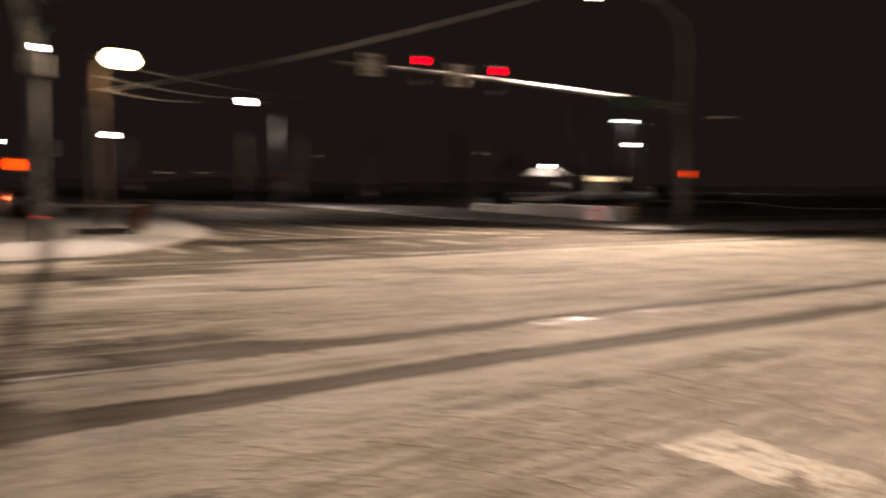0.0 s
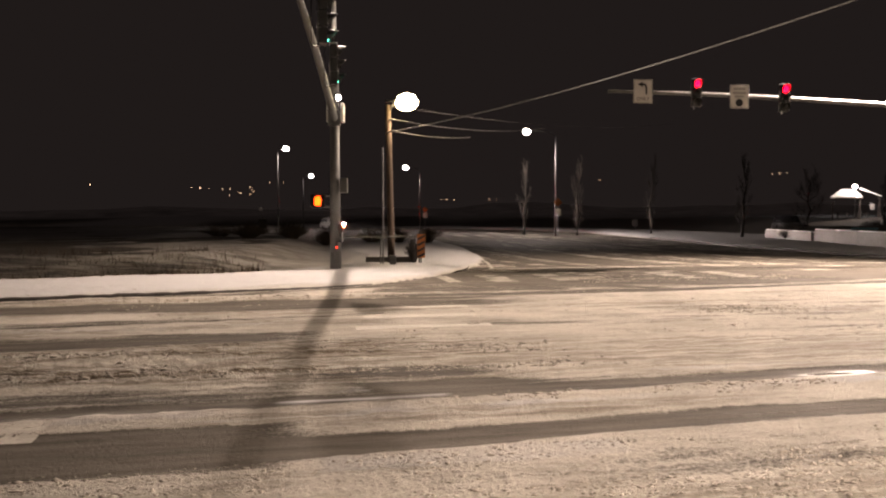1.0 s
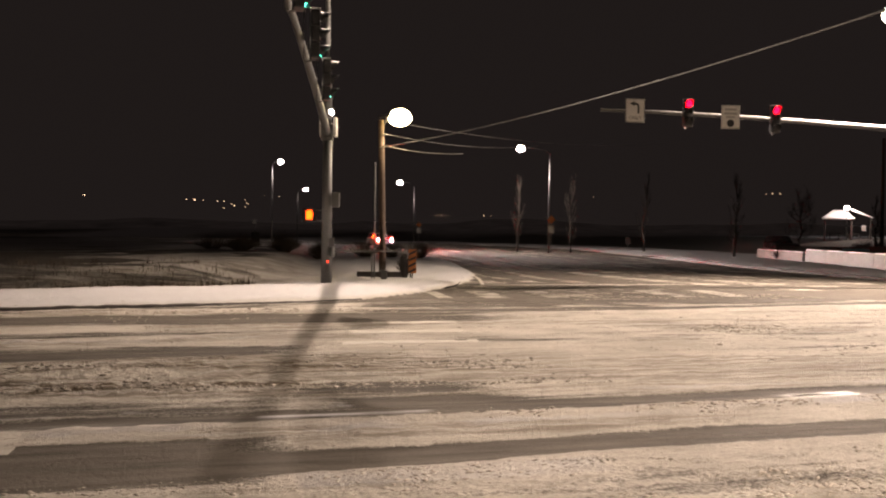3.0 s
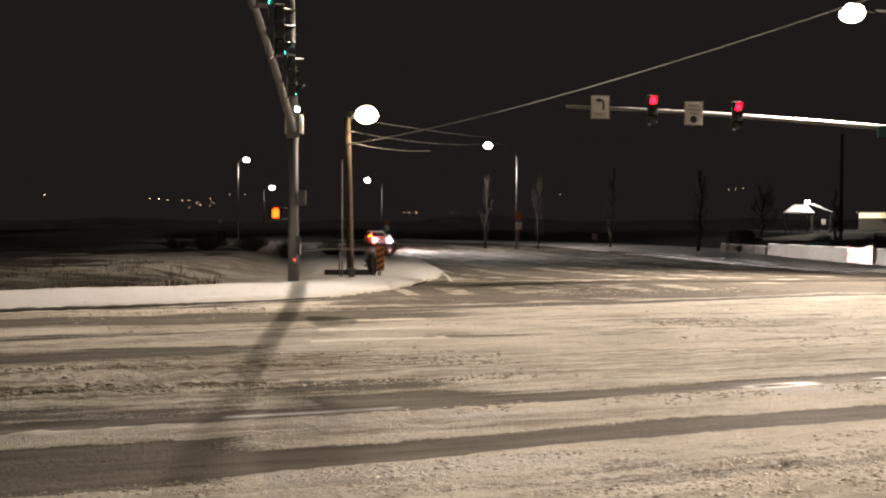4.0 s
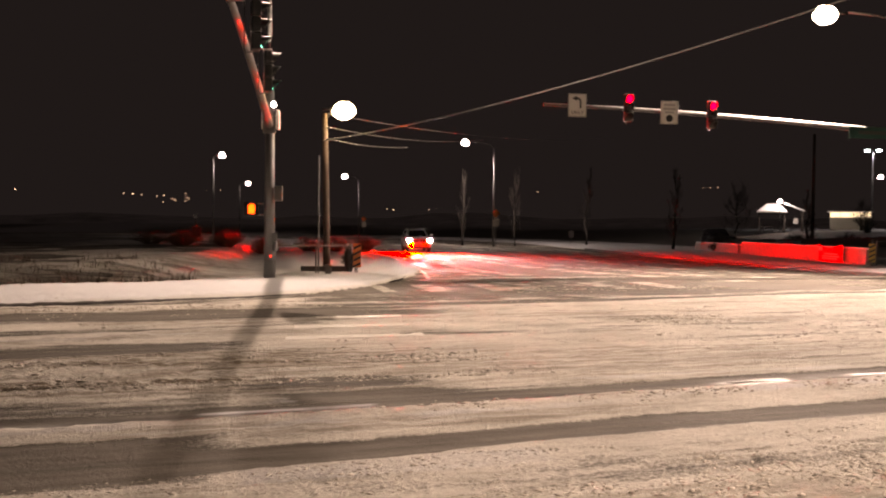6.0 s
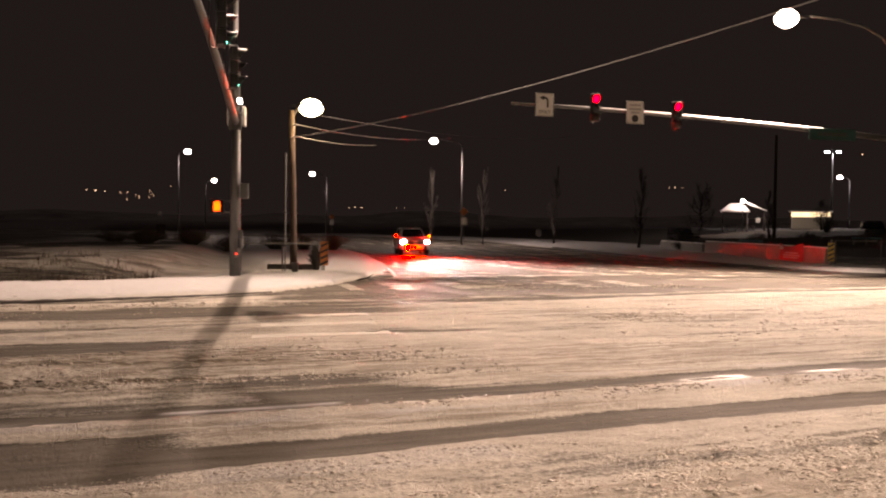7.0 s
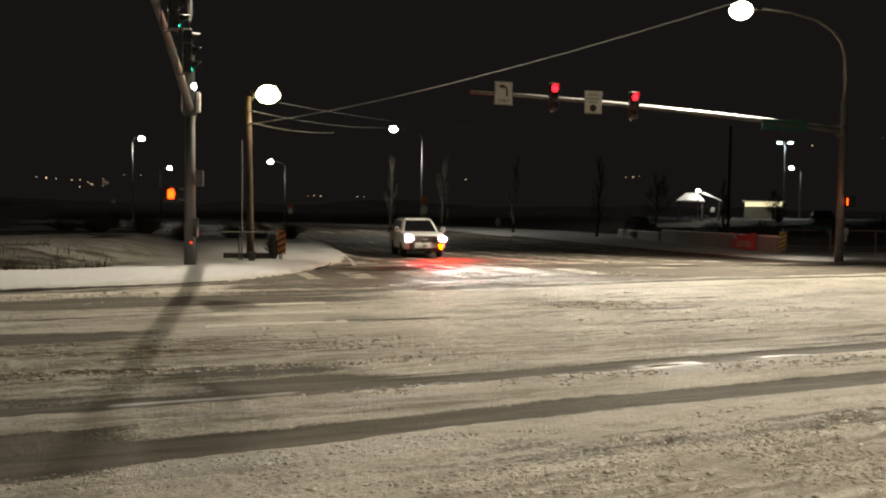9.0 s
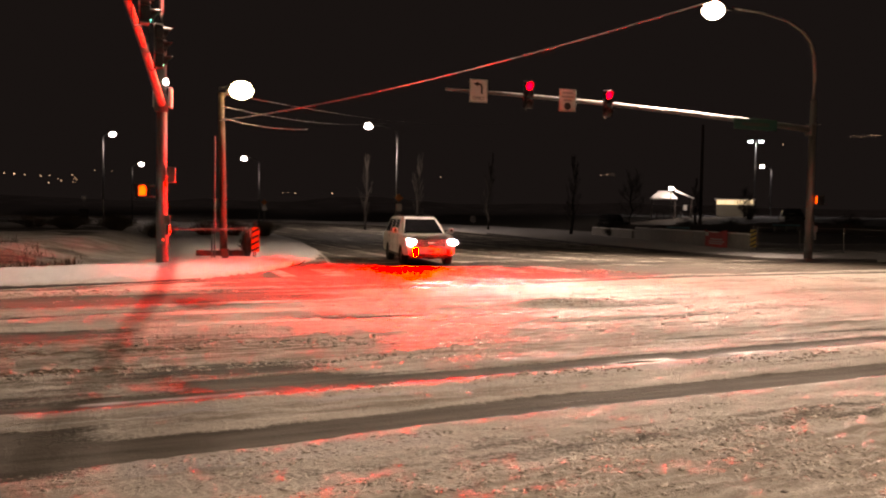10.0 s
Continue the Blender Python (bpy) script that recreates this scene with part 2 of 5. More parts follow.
GLOW_FLASH_M = glow("red_mirror_flasher", (1.0, 0.004, 0.00002), 12000)


# ---- ground ----
def vnoise(x, y, seed=0):
    """Smooth value noise on arrays, 0 to 1."""
    xi, yi = np.floor(x).astype(np.int64), np.floor(y).astype(np.int64)
    fx, fy = x - xi, y - yi
    fx, fy = fx * fx * (3 - 2 * fx), fy * fy * (3 - 2 * fy)

    def h(a, b):
        k = (a * 374761393 + b * 668265263 + seed * 974711) & 0x7FFFFFFF
        k = ((k ^ (k >> 13)) * 1274126177) & 0x7FFFFFFF
        return ((k ^ (k >> 16)) & 0xFFFF) / 65535.0

    return (h(xi, yi) * (1 - fx) + h(xi + 1, yi) * fx) * (1 - fy) + (h(xi, yi + 1) * (1 - fx) + h(xi + 1, yi + 1) * fx) * fy


def fbm(x, y, seed=0, octaves=4):
    return sum(vnoise(x * 2 ** k, y * 2 ** k, seed + k) * 0.5 ** (k + 1) for k in range(octaves)) / (1 - 0.5 ** octaves)


def smooth(a, b, x):
    t = np.clip((x - a) / (b - a), 0, 1)
    return t * t * (3 - 2 * t)


# kerb lines in street axes (u, v)
KERB_LEFT = [(-900, 12), (-60, 18.6), (-25, 20.0), (-6.9, 20.8), (-1.8, 21.9), (0.7, 22.7), (2.4, 23.6), (4.1, 25.2), (5.6, 27.6), (7.6, 31.5), (9.0, 36), (9.8, 41), (10.8, 49), (11.8, 62), (13.0, 80), (12.0, 95), (5, 112), (-12, 128), (-60, 150), (-900, 420)]
KERB_RIGHT = [(900, 22), (60, 25.4), (33, 26.1), (29.6, 26.8), (28.2, 28.2), (27.9, 31), (28.1, 35.5), (28.8, 44.3), (30.8, 56.6), (32.6, 66.6), (35, 90), (30, 125), (-5, 160), (-60, 185), (-900, 480)]


def kerb_distance(u, v, line):
    best = np.full(u.shape, 1e9)
    for (a, b), (c, d) in zip(line, line[1:]):
        du, dv = c - a, d - b
        t = np.clip(((u - a) * du + (v - b) * dv) / (du * du + dv * dv), 0, 1)
        best = np.minimum(best, np.hypot(u - a - t * du, v - b - t * dv))
    return best


def off_road(u, v):
    """Metres behind the left and the right kerb (negative on the road)."""
    def inside(line, sign):
        hit = np.zeros(u.shape, bool)
        for (a, b), (c, d) in zip(line, line[1:]):
            s = (b > v) != (d > v)
            with np.errstate(divide="ignore", invalid="ignore"):
                x = a + (v - b) / (d - b if d != b else 1e-9) * (c - a)
            hit ^= s & ((u < x) if sign < 0 else (u > x))
        return hit
    dl, dr = kerb_distance(u, v, KERB_LEFT), kerb_distance(u, v, KERB_RIGHT)
    left, right = inside(KERB_LEFT, -1), inside(KERB_RIGHT, 1)
    return np.where(left, dl, -dl), np.where(right, dr, -dr)


def lane(v, centre, half, edge):
    return 1 - smooth(half - edge, half + edge, np.abs(v - centre))


# painted bars of the two crosswalks and the stop line: u and v from and to
BARS_MAIN = [(2.0, 3.9, 17.42, 17.78), (1.4, 3.7, 15.87, 16.23), (1.1, 3.65, 14.37, 14.73)]
BARS_SIDE = [(c - w, c + w, 23.7, 26.5) for c, w in ((5.0, 0.22), (6.65, 0.42), (8.65, 0.36), (12.9, 0.42), (15.0, 0.42))]
STOP_LINE = (7.6, 15.8, 29.45, 29.72)


def ground_fields(u, v):
    """Height, snow cover and whiteness at places of the street axes."""
    dl, dr = off_road(u, v)
    wig = (fbm(u * 0.25, v * 0.25, 3) - 0.5)
    vv = v + wig * 0.5
    streak = fbm(u * 0.22, v * 2.1, 11, 5)
    blot = fbm(u * 0.5, v * 0.5, 21, 4)
    lump = 0.35 * fbm(u * 2.5, v * 4.5, 31, 3) + 0.65 * fbm(u * 6.5, v * 9.0, 36, 2)
    drift = fbm(u * 0.16, v * 1.1, 15, 3)
    cover = 0.88 + (streak - 0.5) * 0.75 + (blot - 0.5) * 0.25 + (drift - 0.5) * 0.55
    west = 1 - smooth(-3.0, 1.5, u)
    broken = 0.55 + 0.45 * smooth(0.35, 0.6, fbm(u * 0.35, v * 0.3, 41))
    # two wheel ruts along the near lanes
    v_a = v + wig * 0.22 - np.interp(u, (-8, -3, 1.7, 3.9, 7.8, 14, 30), (8.95, 8.98, 9.08, 9.22, 9.43, 9.62, 10.0))
    v_b = v + wig * 0.22 - np.interp(u, (-8, 1.3, 3.1, 6.2, 14, 30), (7.3, 7.38, 7.55, 7.62, 7.9, 8.3))
    bare = np.maximum(lane(v_a, 0, 0.24, 0.16) * (0.75 + 0.25 * broken), lane(v_b, 0, 0.29, 0.10) * 0.95)
    bare = np.maximum(bare, lane(v + wig * 0.12, 7.55, 0.68, 0.07) * (0.66 + 0.24 * broken) * (1 - smooth(-0.7, 0.5, u + wig * 1.5)))
    bare = np.maximum(bare, lane(vv, 9.6, 0.35, 0.3) * 0.6 * west)
    # soft dark patch between the crosswalk and the near lanes
    dark_spot = (1 - smooth(0.1, 1.35, np.hypot((u - 1.45 + 0.3 * (v - 10)) / 1.5, (v - 10.1) / 1.3) + wig * 0.8)) * (0.45 + 0.9 * smooth(0.35, 0.65, fbm(u * 0.5, v * 3.0, 45)))
    bare = np.maximum(bare, dark_spot * 0.85)
    # far lanes: rut on the left, wet strip beside the kerb, thin rut that runs on to the right
    bare = np.maximum(bare, lane(vv, 13.8, 0.62, 0.3) * 0.85 * (1 - smooth(-1.5, 1.5, u)))
    bare = np.maximum(bare, lane(vv, 18.8, 0.95, 0.6) * (0.72 + 0.25 * broken) * (1 - smooth(2.0, 7.0, u)))
    bare = np.maximum(bare, lane(vv, 16.3, 0.3, 0.25) * 0.4 * (1 - smooth(0.0, 3.0, u)))
    v_t = v + wig * 0.3 - np.interp(u, (2.6, 7.2, 13, 18.5, 30), (20.2, 20.2, 20.6, 21.3, 21.2))
    bare = np.maximum(bare, lane(v_t, 0, 0.34, 0.25) * 1.0 * smooth(1.0, 3.0, u))
    # the side street and its mouth are mostly worn to wet asphalt
    mouth = smooth(0.2, 1.3, v_t + (blot - 0.5) * 1.2) * smooth(1.5, 3.5, u)
    turn = np.where(v < 38, np.hypot(u - 32, v - 38), 32 - u) + (fbm(u * 0.12, v * 0.12, 17) - 0.5) * 1.2
    arcs = 0.55 * fbm(turn * 1.15, v * 0.06, 19, 3) + 0.45 * fbm(turn * 2.6, v * 0.1, 23, 2)
    bare = np.maximum(bare, mouth * np.where(v > 28, 0.36 + 0.74 * smooth(0.44, 0.53, arcs), 0.62 + 0.46 * smooth(0.43, 0.55, arcs)))
    for radius in (11.6, 13.3, 15.8, 17.4, 21.2):
        bare = np.maximum(bare, mouth * (u < 32) * lane(turn, radius, 0.30, 0.25) * 0.95 * broken)
    churned = np.maximum(0, 1 - np.hypot((u - 10.8) / 3.2, (v - 25.0) / 1.6))
    bare = bare * (1 - 0.55 * np.minimum(1, churned * 2) * smooth(0.45, 0.6, fbm(u * 1.1, v * 1.6, 27)))
    grime_shade = 1.0 * lane(vv, 11.7, 1.7, 0.6) * (1 - smooth(1.5, 5.5, u)) * smooth(0.36, 0.58, fbm(u * 0.3, v * 1.6, 43))
    grime_shade = np.maximum(grime_shade, 0.55 * smooth(0.52, 0.66, drift) * (v < 20))
    grime_shade = np.maximum(grime_shade, dark_spot * 0.8)
    grime_shade = np.maximum(grime_shade, lane(vv, 19.2, 1.3, 0.8) * 0.5 * (1 - smooth(3, 8, u)))
    grime_shade = np.maximum(grime_shade, mouth * 0.45)
    cover = cover - bare * (0.75 + 0.5 * (blot - 0.3))
    mound = 1 - smooth(0.4, 1.0, np.hypot((u - 9.6) / 1.7, (v - 15.7) / 0.8))
    cover = np.maximum(cover, mound * 0.9)
    off = np.maximum(dl, dr)
    bank = smooth(-0.05, 0.22, off + (fbm(u * 1.5, v * 1.5, 51) - 0.5) * 0.12)
    gutter = lane(off, -0.45, 0.3, 0.25)
    cover = np.where(off > 0, 1.0, np.clip(cover, 0, 1.15) - gutter * 0.55 * (u < 6))
    whiteness = np.clip(bank * 1.1 - 0.05, 0, 1)
    white = np.maximum(lane(v_a, -0.55, 0.16, 0.12), np.maximum(lane(v_a, 0.5, 0.12, 0.1), lane(vv, 15.25, 0.25, 0.2) * west))
    whiteness = np.maximum(whiteness, white * 0.75 * smooth(0.45, 0.62, fbm(u * 0.6, v * 3.0, 111)) * (cover > 0.4))
    z = cover * 0.03 + (lump - 0.5) * 0.06 * np.clip(cover, 0.1, 1) + (streak - 0.5) * 0.03
    ridge = lane(vv, 15.25, 0.25, 0.2) * west + 0.5 * lane(vv, 8.75, 0.16, 0.12)
    z = z + ridge * 0.05 * lump * 1.6
    churn = smooth(7.0, 6.2, v) * (0.35 + 0.65 * smooth(3.0, 8.0, u)) + 0.95 * lane(vv, 11.7, 1.3, 0.5) * (1 - smooth(-1, 2, u))
    z = z + churn * (0.5 * fbm(u * 4.5, v * 6.0, 61, 3) + 0.5 * fbm(u * 8.5, v * 10.0, 63, 2) - 0.46) * 0.17 + mound * 0.035 * (0.2 + 1.2 * smooth(0.42, 0.62, fbm(u * 0.9, v * 3.2, 191)))
    z = z + bank * (0.13 + 0.12 * smooth(0.1, 1.2, off)) + (fbm(u * 0.4, v * 0.4, 71) - 0.5) * 0.12 * bank
    # paint lies on level, swept asphalt
    for u0, u1, v0, v1 in BARS_MAIN + BARS_SIDE + [STOP_LINE]:
        level_spot = smooth(u0 - 0.25, u0, u) * (1 - smooth(u1, u1 + 0.25, u)) * smooth(v0 - 0.2, v0, v) * (1 - smooth(v1, v1 + 0.2, v))
        z = z + (0.02 - z) * level_spot
    # ditch behind the left pavement, rising ground on the right, rolling far fields
    ditch = smooth(4.3, 6.2, dl) * (1 - smooth(7.2, 11.0, dl)) * (1 - smooth(1.5, 3.8, u))
    z = z - ditch * (0.75 - 0.4 * smooth(-9.0, 0.0, u)) + smooth(8.0, 11.5, dl) * 0.35 * (1 - smooth(60, 120, dl))
    z = z + smooth(14, 46, dr) * 1.9
    far = smooth(40, 200, np.hypot(u, v))
    z = z + far * (fbm(u * 0.02, v * 0.02, 81) - 0.5) * 1.2
    # bare weeds show through the snow behind
    scrub_shade = smooth(0.47, 0.6, fbm(u * 0.22, v * 0.22, 91)) * smooth(9.5, 12.5, dl) * (1 - smooth(34, 60, dl))
    # thickened in the ditch and far left, darkening ground the lamps hardly reach
    scrub_shade = np.maximum(scrub_shade, 0.55 * smooth(4.2, 5.4, dl) * (1 - smooth(9, 12, dl)) * smooth(0.44, 0.58, fbm(u * 0.45, v * 0.9, 93)) * (1 - smooth(-2, 3, u)))
    scrub_shade = np.maximum(scrub_shade, smooth(6.5, 8.5, dl + (fbm(u * 0.5, v * 0.5, 95) - 0.5) * 3) * (1 - smooth(-13, -5, u)) * (1 - smooth(34, 60, dl)) * 0.8)
    # darker ground behind the right fence
    scrub_shade = np.maximum(scrub_shade, smooth(3.4, 5.2, dr + (fbm(u * 0.5, v * 0.5, 97) - 0.5) * 2) * (1 - smooth(36, 44, dr)) * 0.75 * (1 - smooth(36, 42, v)))
    scrub_shade = np.maximum(scrub_shade, smooth(10, 15, dr) * (1 - smooth(36, 44, dr)) * 0.95)
    cover = cover - scrub_shade * 1.0
    whiteness = whiteness * (1 - scrub_shade)
    # pale bar and dash, then two dashes whitened for the ice's glare
    for u0, u1, v0, v1, amount in ((0.07, 2.87, 6.60, 7.0, 0.42), (-0.3, 1.75, 9.05, 9.17, 0.85), (6.3, 7.5, 8.95, 9.08, 0.7), (7.9, 9.45, 8.95, 9.08, 0.7)):
        inside = smooth(u0, u0 + 0.15, u) * (1 - smooth(u1 - 0.15, u1, u)) * smooth(v0 - 0.03, v0 + 0.03, v) * (1 - smooth(v1 - 0.03, v1 + 0.03, v))
        whiteness = np.maximum(whiteness, inside * amount * (0.55 + 0.45 * smooth(0.35, 0.5, fbm(u * 1.6, v * 5.0, 201))))
    ice = lane(v_a, -0.12, 0.16, 0.10) * (off < 0) * np.maximum(np.maximum(lane(u, 6.9, 0.55, 0.2), lane(u, 8.65, 0.75, 0.25)) * smooth(0.3, 0.5, fbm(u * 1.1, v * 2.5, 127)), 0.5 * smooth(0.56, 0.68, fbm(u * 0.3, v * 0.8, 121)))
    grime_shade = np.where(off > 0, 0.0, grime_shade)
    # greyish snow and grass in the ditch, painted darker for the weak light
    ditch_dim = smooth(3.9, 5.0, dl + (fbm(u * 0.7, v * 0.7, 99) - 0.5) * 1.2) * (1 - smooth(16, 24, dl)) * (1 - smooth(0.5, 4.0, u))
    whiteness = whiteness * (1 - 0.75 * ditch_dim)
    grime_shade = np.maximum(grime_shade, ditch_dim * (0.35 + 0.65 * smooth(0.42, 0.6, fbm(u * 0.5, v * 1.0, 105))))
    return z, cover, whiteness, ice, grime_shade


def spaced(*runs):
    out = []
    for a, b, step in runs:
        out.extend(np.arange(a, b, step))
    return np.array(out)


def grid_object(name, us, vs, material, kind):
    U, V = np.meshgrid(us, vs)
    z, cover, whiteness, ice, grime_shade = ground_fields(U, V)
    X, Y = EU.x * U + EV.x * V, EU.y * U + EV.y * V
    co = np.stack([X, Y, z], -1).reshape(-1, 3)
    nu, nv = len(us), len(vs)
    i = np.arange(nu * nv).reshape(nv, nu)
    quads = np.stack([i[:-1, :-1], i[:-1, 1:], i[1:, 1:], i[1:, :-1]], -1).reshape(-1, 4)
    me = bpy.data.meshes.new(name)
    me.vertices.add(len(co))
    me.vertices.foreach_set("co", co.astype(np.float32).ravel())
    me.loops.add(quads.size)
    me.loops.foreach_set("vertex_index", quads.astype(np.int32).ravel())
    me.polygons.add(len(quads))
    me.polygons.foreach_set("loop_start", np.arange(0, quads.size, 4, dtype=np.int32))
    me.polygons.foreach_set("use_smooth", np.ones(len(quads), bool))
    me.update(calc_edges=True)
    for key, values in (("cover", cover), ("whiteness", whiteness), ("ice", ice), ("grime_shade", grime_shade)):
        a = me.attributes.new(key, "FLOAT", "POINT")
        a.data.foreach_set("value", values.astype(np.float32).ravel())
    me.materials.append(material)
    return tagged(new(name, me), kind="structure", label=kind)


far_u = [-1500, -1000, -650, -420, -280, -190, -130, -95, -72, -56, -45, -38, -32]
us = np.concatenate([far_u, spaced((-27, -10, 0.14), (-10, 9, 0.07), (9, 36, 0.12), (36, 60, 0.8)), [62, 70, 80, 95, 120, 160, 220, 320, 480, 700, 1000, 1500]])
vs = np.concatenate([[-1500, -900, -500, -260, -120, -60, -30, -16, -8, -4], spaced((-2, 3, 0.25), (3, 11, 0.05), (11, 31, 0.09), (31, 50, 0.25), (50, 130, 1.2)), [132, 140, 155, 180, 220, 280, 380, 520, 750, 1100, 1500]])
ground = grid_object("ground", us, vs, GROUND, "snow-covered road, pavement and fields with dark wet wheel ruts")


def level(x, y):
    """The ground's height at a place."""
    u, v = np.array([x * EU.x + y * EU.y]), np.array([x * EV.x + y * EV.y])
    return float(ground_fields(u, v)[0][0])


def marking(name, label, u0, u1, v0, v1, lift=0.012, worn=0.72, paint=PAINT):
    """Painted line or bar, draped on the road."""
    nu, nv = max(2, int(abs(u1 - u0) / 0.07) + 1), max(2, int(abs(v1 - v0) / 0.07) + 1)
    U, V = np.meshgrid(np.linspace(u0, u1, nu), np.linspace(v0, v1, nv))
    rag = (fbm(U * 3, V * 3, 101) - 0.5) * 0.12
    z = ground_fields(U, V)[0] + lift - 0.05 * smooth(worn - 0.07, worn + 0.07, fbm(U * 2.4, V * 3.4, 103, 4))
    bm = B()
    vsx = [[bm.verts.new((EU.x * U[j, i] + EV.x * V[j, i] + rag[j, i] * 0.12, EU.y * U[j, i] + EV.y * V[j, i] + rag[j, i] * 0.12, z[j, i])) for i in range(nu)] for j in range(nv)]
    for j in range(nv - 1):
        for i in range(nu - 1):
            bm.faces.new((vsx[j][i], vsx[j][i + 1], vsx[j + 1][i + 1], vsx[j + 1][i]))
    return tagged(finish(name, bm, paint, smooth=True), label, kind="structure", group="road markings")


for u0, u1, v0, v1 in BARS_SIDE:
    marking("crosswalk_bar", "worn white crosswalk bar on the side street", u0, u1, v0, v1, 0.008, 0.62, FADED)
for u0, u1, v0, v1 in BARS_MAIN:
    marking("crosswalk_bar", "worn white crosswalk bar on the main street", u0, u1, v0, v1, 0.008, 0.78)
marking("stop_line", "thin white stop line across the side street", *STOP_LINE, 0.008, 0.85)
marking("crosswalk_bar", "tan worn crosswalk bar under packed snow", -4.6, -2.4, 8.0, 8.7, 0.002, 0.70)
marking("crosswalk_bar", "pale worn crosswalk bar on the near lane", 3.7, 4.4, 2.6, 4.5, 0.002, 0.74)


def edge_curve():
    """Thin white line that follows the pavement's bend up the side street."""
    pts = [uv(u, v) for u, v in ((7.75, 29.7), (8.55, 33.5), (9.3, 38.0), (10.1, 43.0), (10.75, 48.4), (11.5, 56.0), (12.3, 66.0))]
    bm = B()
    last = None
    for k in range(61):
        f = k / 60 * (len(pts) - 1)
        i = min(len(pts) - 2, int(f))
        p, d = pts[i].lerp(pts[i + 1], f - i), (pts[i + 1] - pts[i]).normalized()
        q = Vector((-d.y, d.x)) * 0.07
        row = [bm.verts.new((*c, level(c.x, c.y) + 0.014)) for c in (p - q, p + q)]
        if last:
            bm.faces.new((last[0], row[0], row[1], last[1]))
        last = row
    tagged(finish("edge_line", bm, PAINT, smooth=True), "thin white edge line beside the snowy pavement", kind="structure", group="road markings")


edge_curve()

# ---- signal masts ----
ARM_DIR_R = Vector((-0.917, -0.399, 0))
POLE_R = Vector((12.2, 38.25, 0))
POLE_L = Vector((-12.27, 24.35, 0))
ARM_DIR_L = Vector((0.39, -0.921, 0)).normalized()


def cobra_head(parent, place, heading, lens, size=1.0):
    """Street luminaire: a flattened housing with a glowing bowl below it. heading: degrees of its long side."""
    m = Matrix.Translation(place) @ Matrix.Rotation(radians(heading), 4, "Z") @ Matrix.Scale(size, 4)
    bm = B()
    bmesh.ops.create_uvsphere(bm, u_segments=20, v_segments=10, radius=0.5, matrix=m @ Matrix.Translation((0, 0, 0.02)) @ Matrix.Diagonal((1.0, 0.42, 0.24, 1)))
    rod(bm, m @ Vector((-0.7, 0, 0.02)), m @ Vector((-0.35, 0, 0.02)), 0.045 * size)
    head = part("luminaire", bm, GALV, parent, "grey cobra-head luminaire", True)
    # oversized bowl, the lamp's halo put into its shape
    bm = B()
    bmesh.ops.create_uvsphere(bm, u_segments=20, v_segments=10, radius=0.40, matrix=m @ Matrix.Translation((0.08, 0, -0.06)) @ Matrix.Diagonal((1.0, 0.75, 0.75, 1)))
    part("lens", bm, lens, head, "glowing lamp bowl", True)


def mast(pole, arm_dir, arm_len, joint, rise, lum_tip, lens, label):
    """Steel pole with a long tapered signal arm and a curved lamp arm above it."""
    base = level(pole.x, pole.y) - 0.03
    root = empty("signal_mast", pose(pole.x, pole.y, base), label, "traffic signal mast", "signal masts")
    o = Vector((pole.x, pole.y, base))
    bm = B()
    rod(bm, (0, 0, 0), (0, 0, 7.4 - base), 0.19, 0.145, 20)
    part("pole", bm, GALV, root, smooth=True)
    bm = B()
    pts = [Vector((0, 0, joint - base)) + arm_dir * (arm_len * s) + Vector((0, 0, rise * (1 - (1 - s) ** 1.6))) for s in (0, 0.12, 0.25, 0.4, 0.55, 0.7, 0.85, 1)]
    tube(bm, pts, [0.135 - 0.085 * s for s in (0, 0.12, 0.25, 0.4, 0.55, 0.7, 0.85, 1)], 14)
    part("mast_arm", bm, GALV, root, smooth=True)
    bm = B()
    tube(bm, [q + Vector((0, 0, 0.125 - 0.075 * k / 7)) for k, q in enumerate(pts)], [0.032 - 0.016 * k / 7 for k in range(8)], 8)
    part("snow_cap", bm, SNOW, root, "thin snow along the arm", True)
    bm = B()
    rot = Matrix.Rotation(math.atan2(arm_dir.y, arm_dir.x), 4, "Z")
    box(bm, (0.1, 0.42, 0.5), Vector((0, 0, joint - base)) + arm_dir * 0.2, 0.02, rot)
    box(bm, (0.5, 0.46, 0.05), (0, 0, joint - base + 0.26), 0.01, rot)
    part("arm_bracket", bm, GALV, root)
    tip = lum_tip - o
    flat = Vector((tip.x, tip.y, 0))
    bm = B()
    prof = [(0.0, 7.4), (0.0, 8.4), (0.01, 9.4), (0.05, 10.0), (0.14, 10.5), (0.30, 10.9), (0.55, 11.15), (0.82, 11.22)]
    tube(bm, [flat * s + Vector((0, 0, z - base)) for s, z in prof], [0.10, 0.085, 0.075, 0.07, 0.065, 0.06, 0.05, 0.045], 12)
    part("lamp_arm", bm, GALV, root, smooth=True)
    cobra_head(root, tip, math.degrees(math.atan2(tip.y, tip.x)), lens, 1.3)
    bm = B()
    box(bm, (0.12, 0.13, 0.34), (0.23, -0.03, 1.1), 0.025)
    rod(bm, (0.23, -0.09, 1.06), (0.23, -0.115, 1.06), 0.03, sides=14)
    box(bm, (0.20, 0.02, 0.28), (0.23, -0.10, 1.42), 0.006)
    part("button_box", bm, GALV, root, "small grey crossing button box")
    bm = B()
    box(bm, (0.10, 0.03, 0.18), (-0.02, -0.185, 0.5), 0.008)
    part("access_cover", bm, GALV, root, "small bolted access cover")
    return root, [o + p for p in pts]


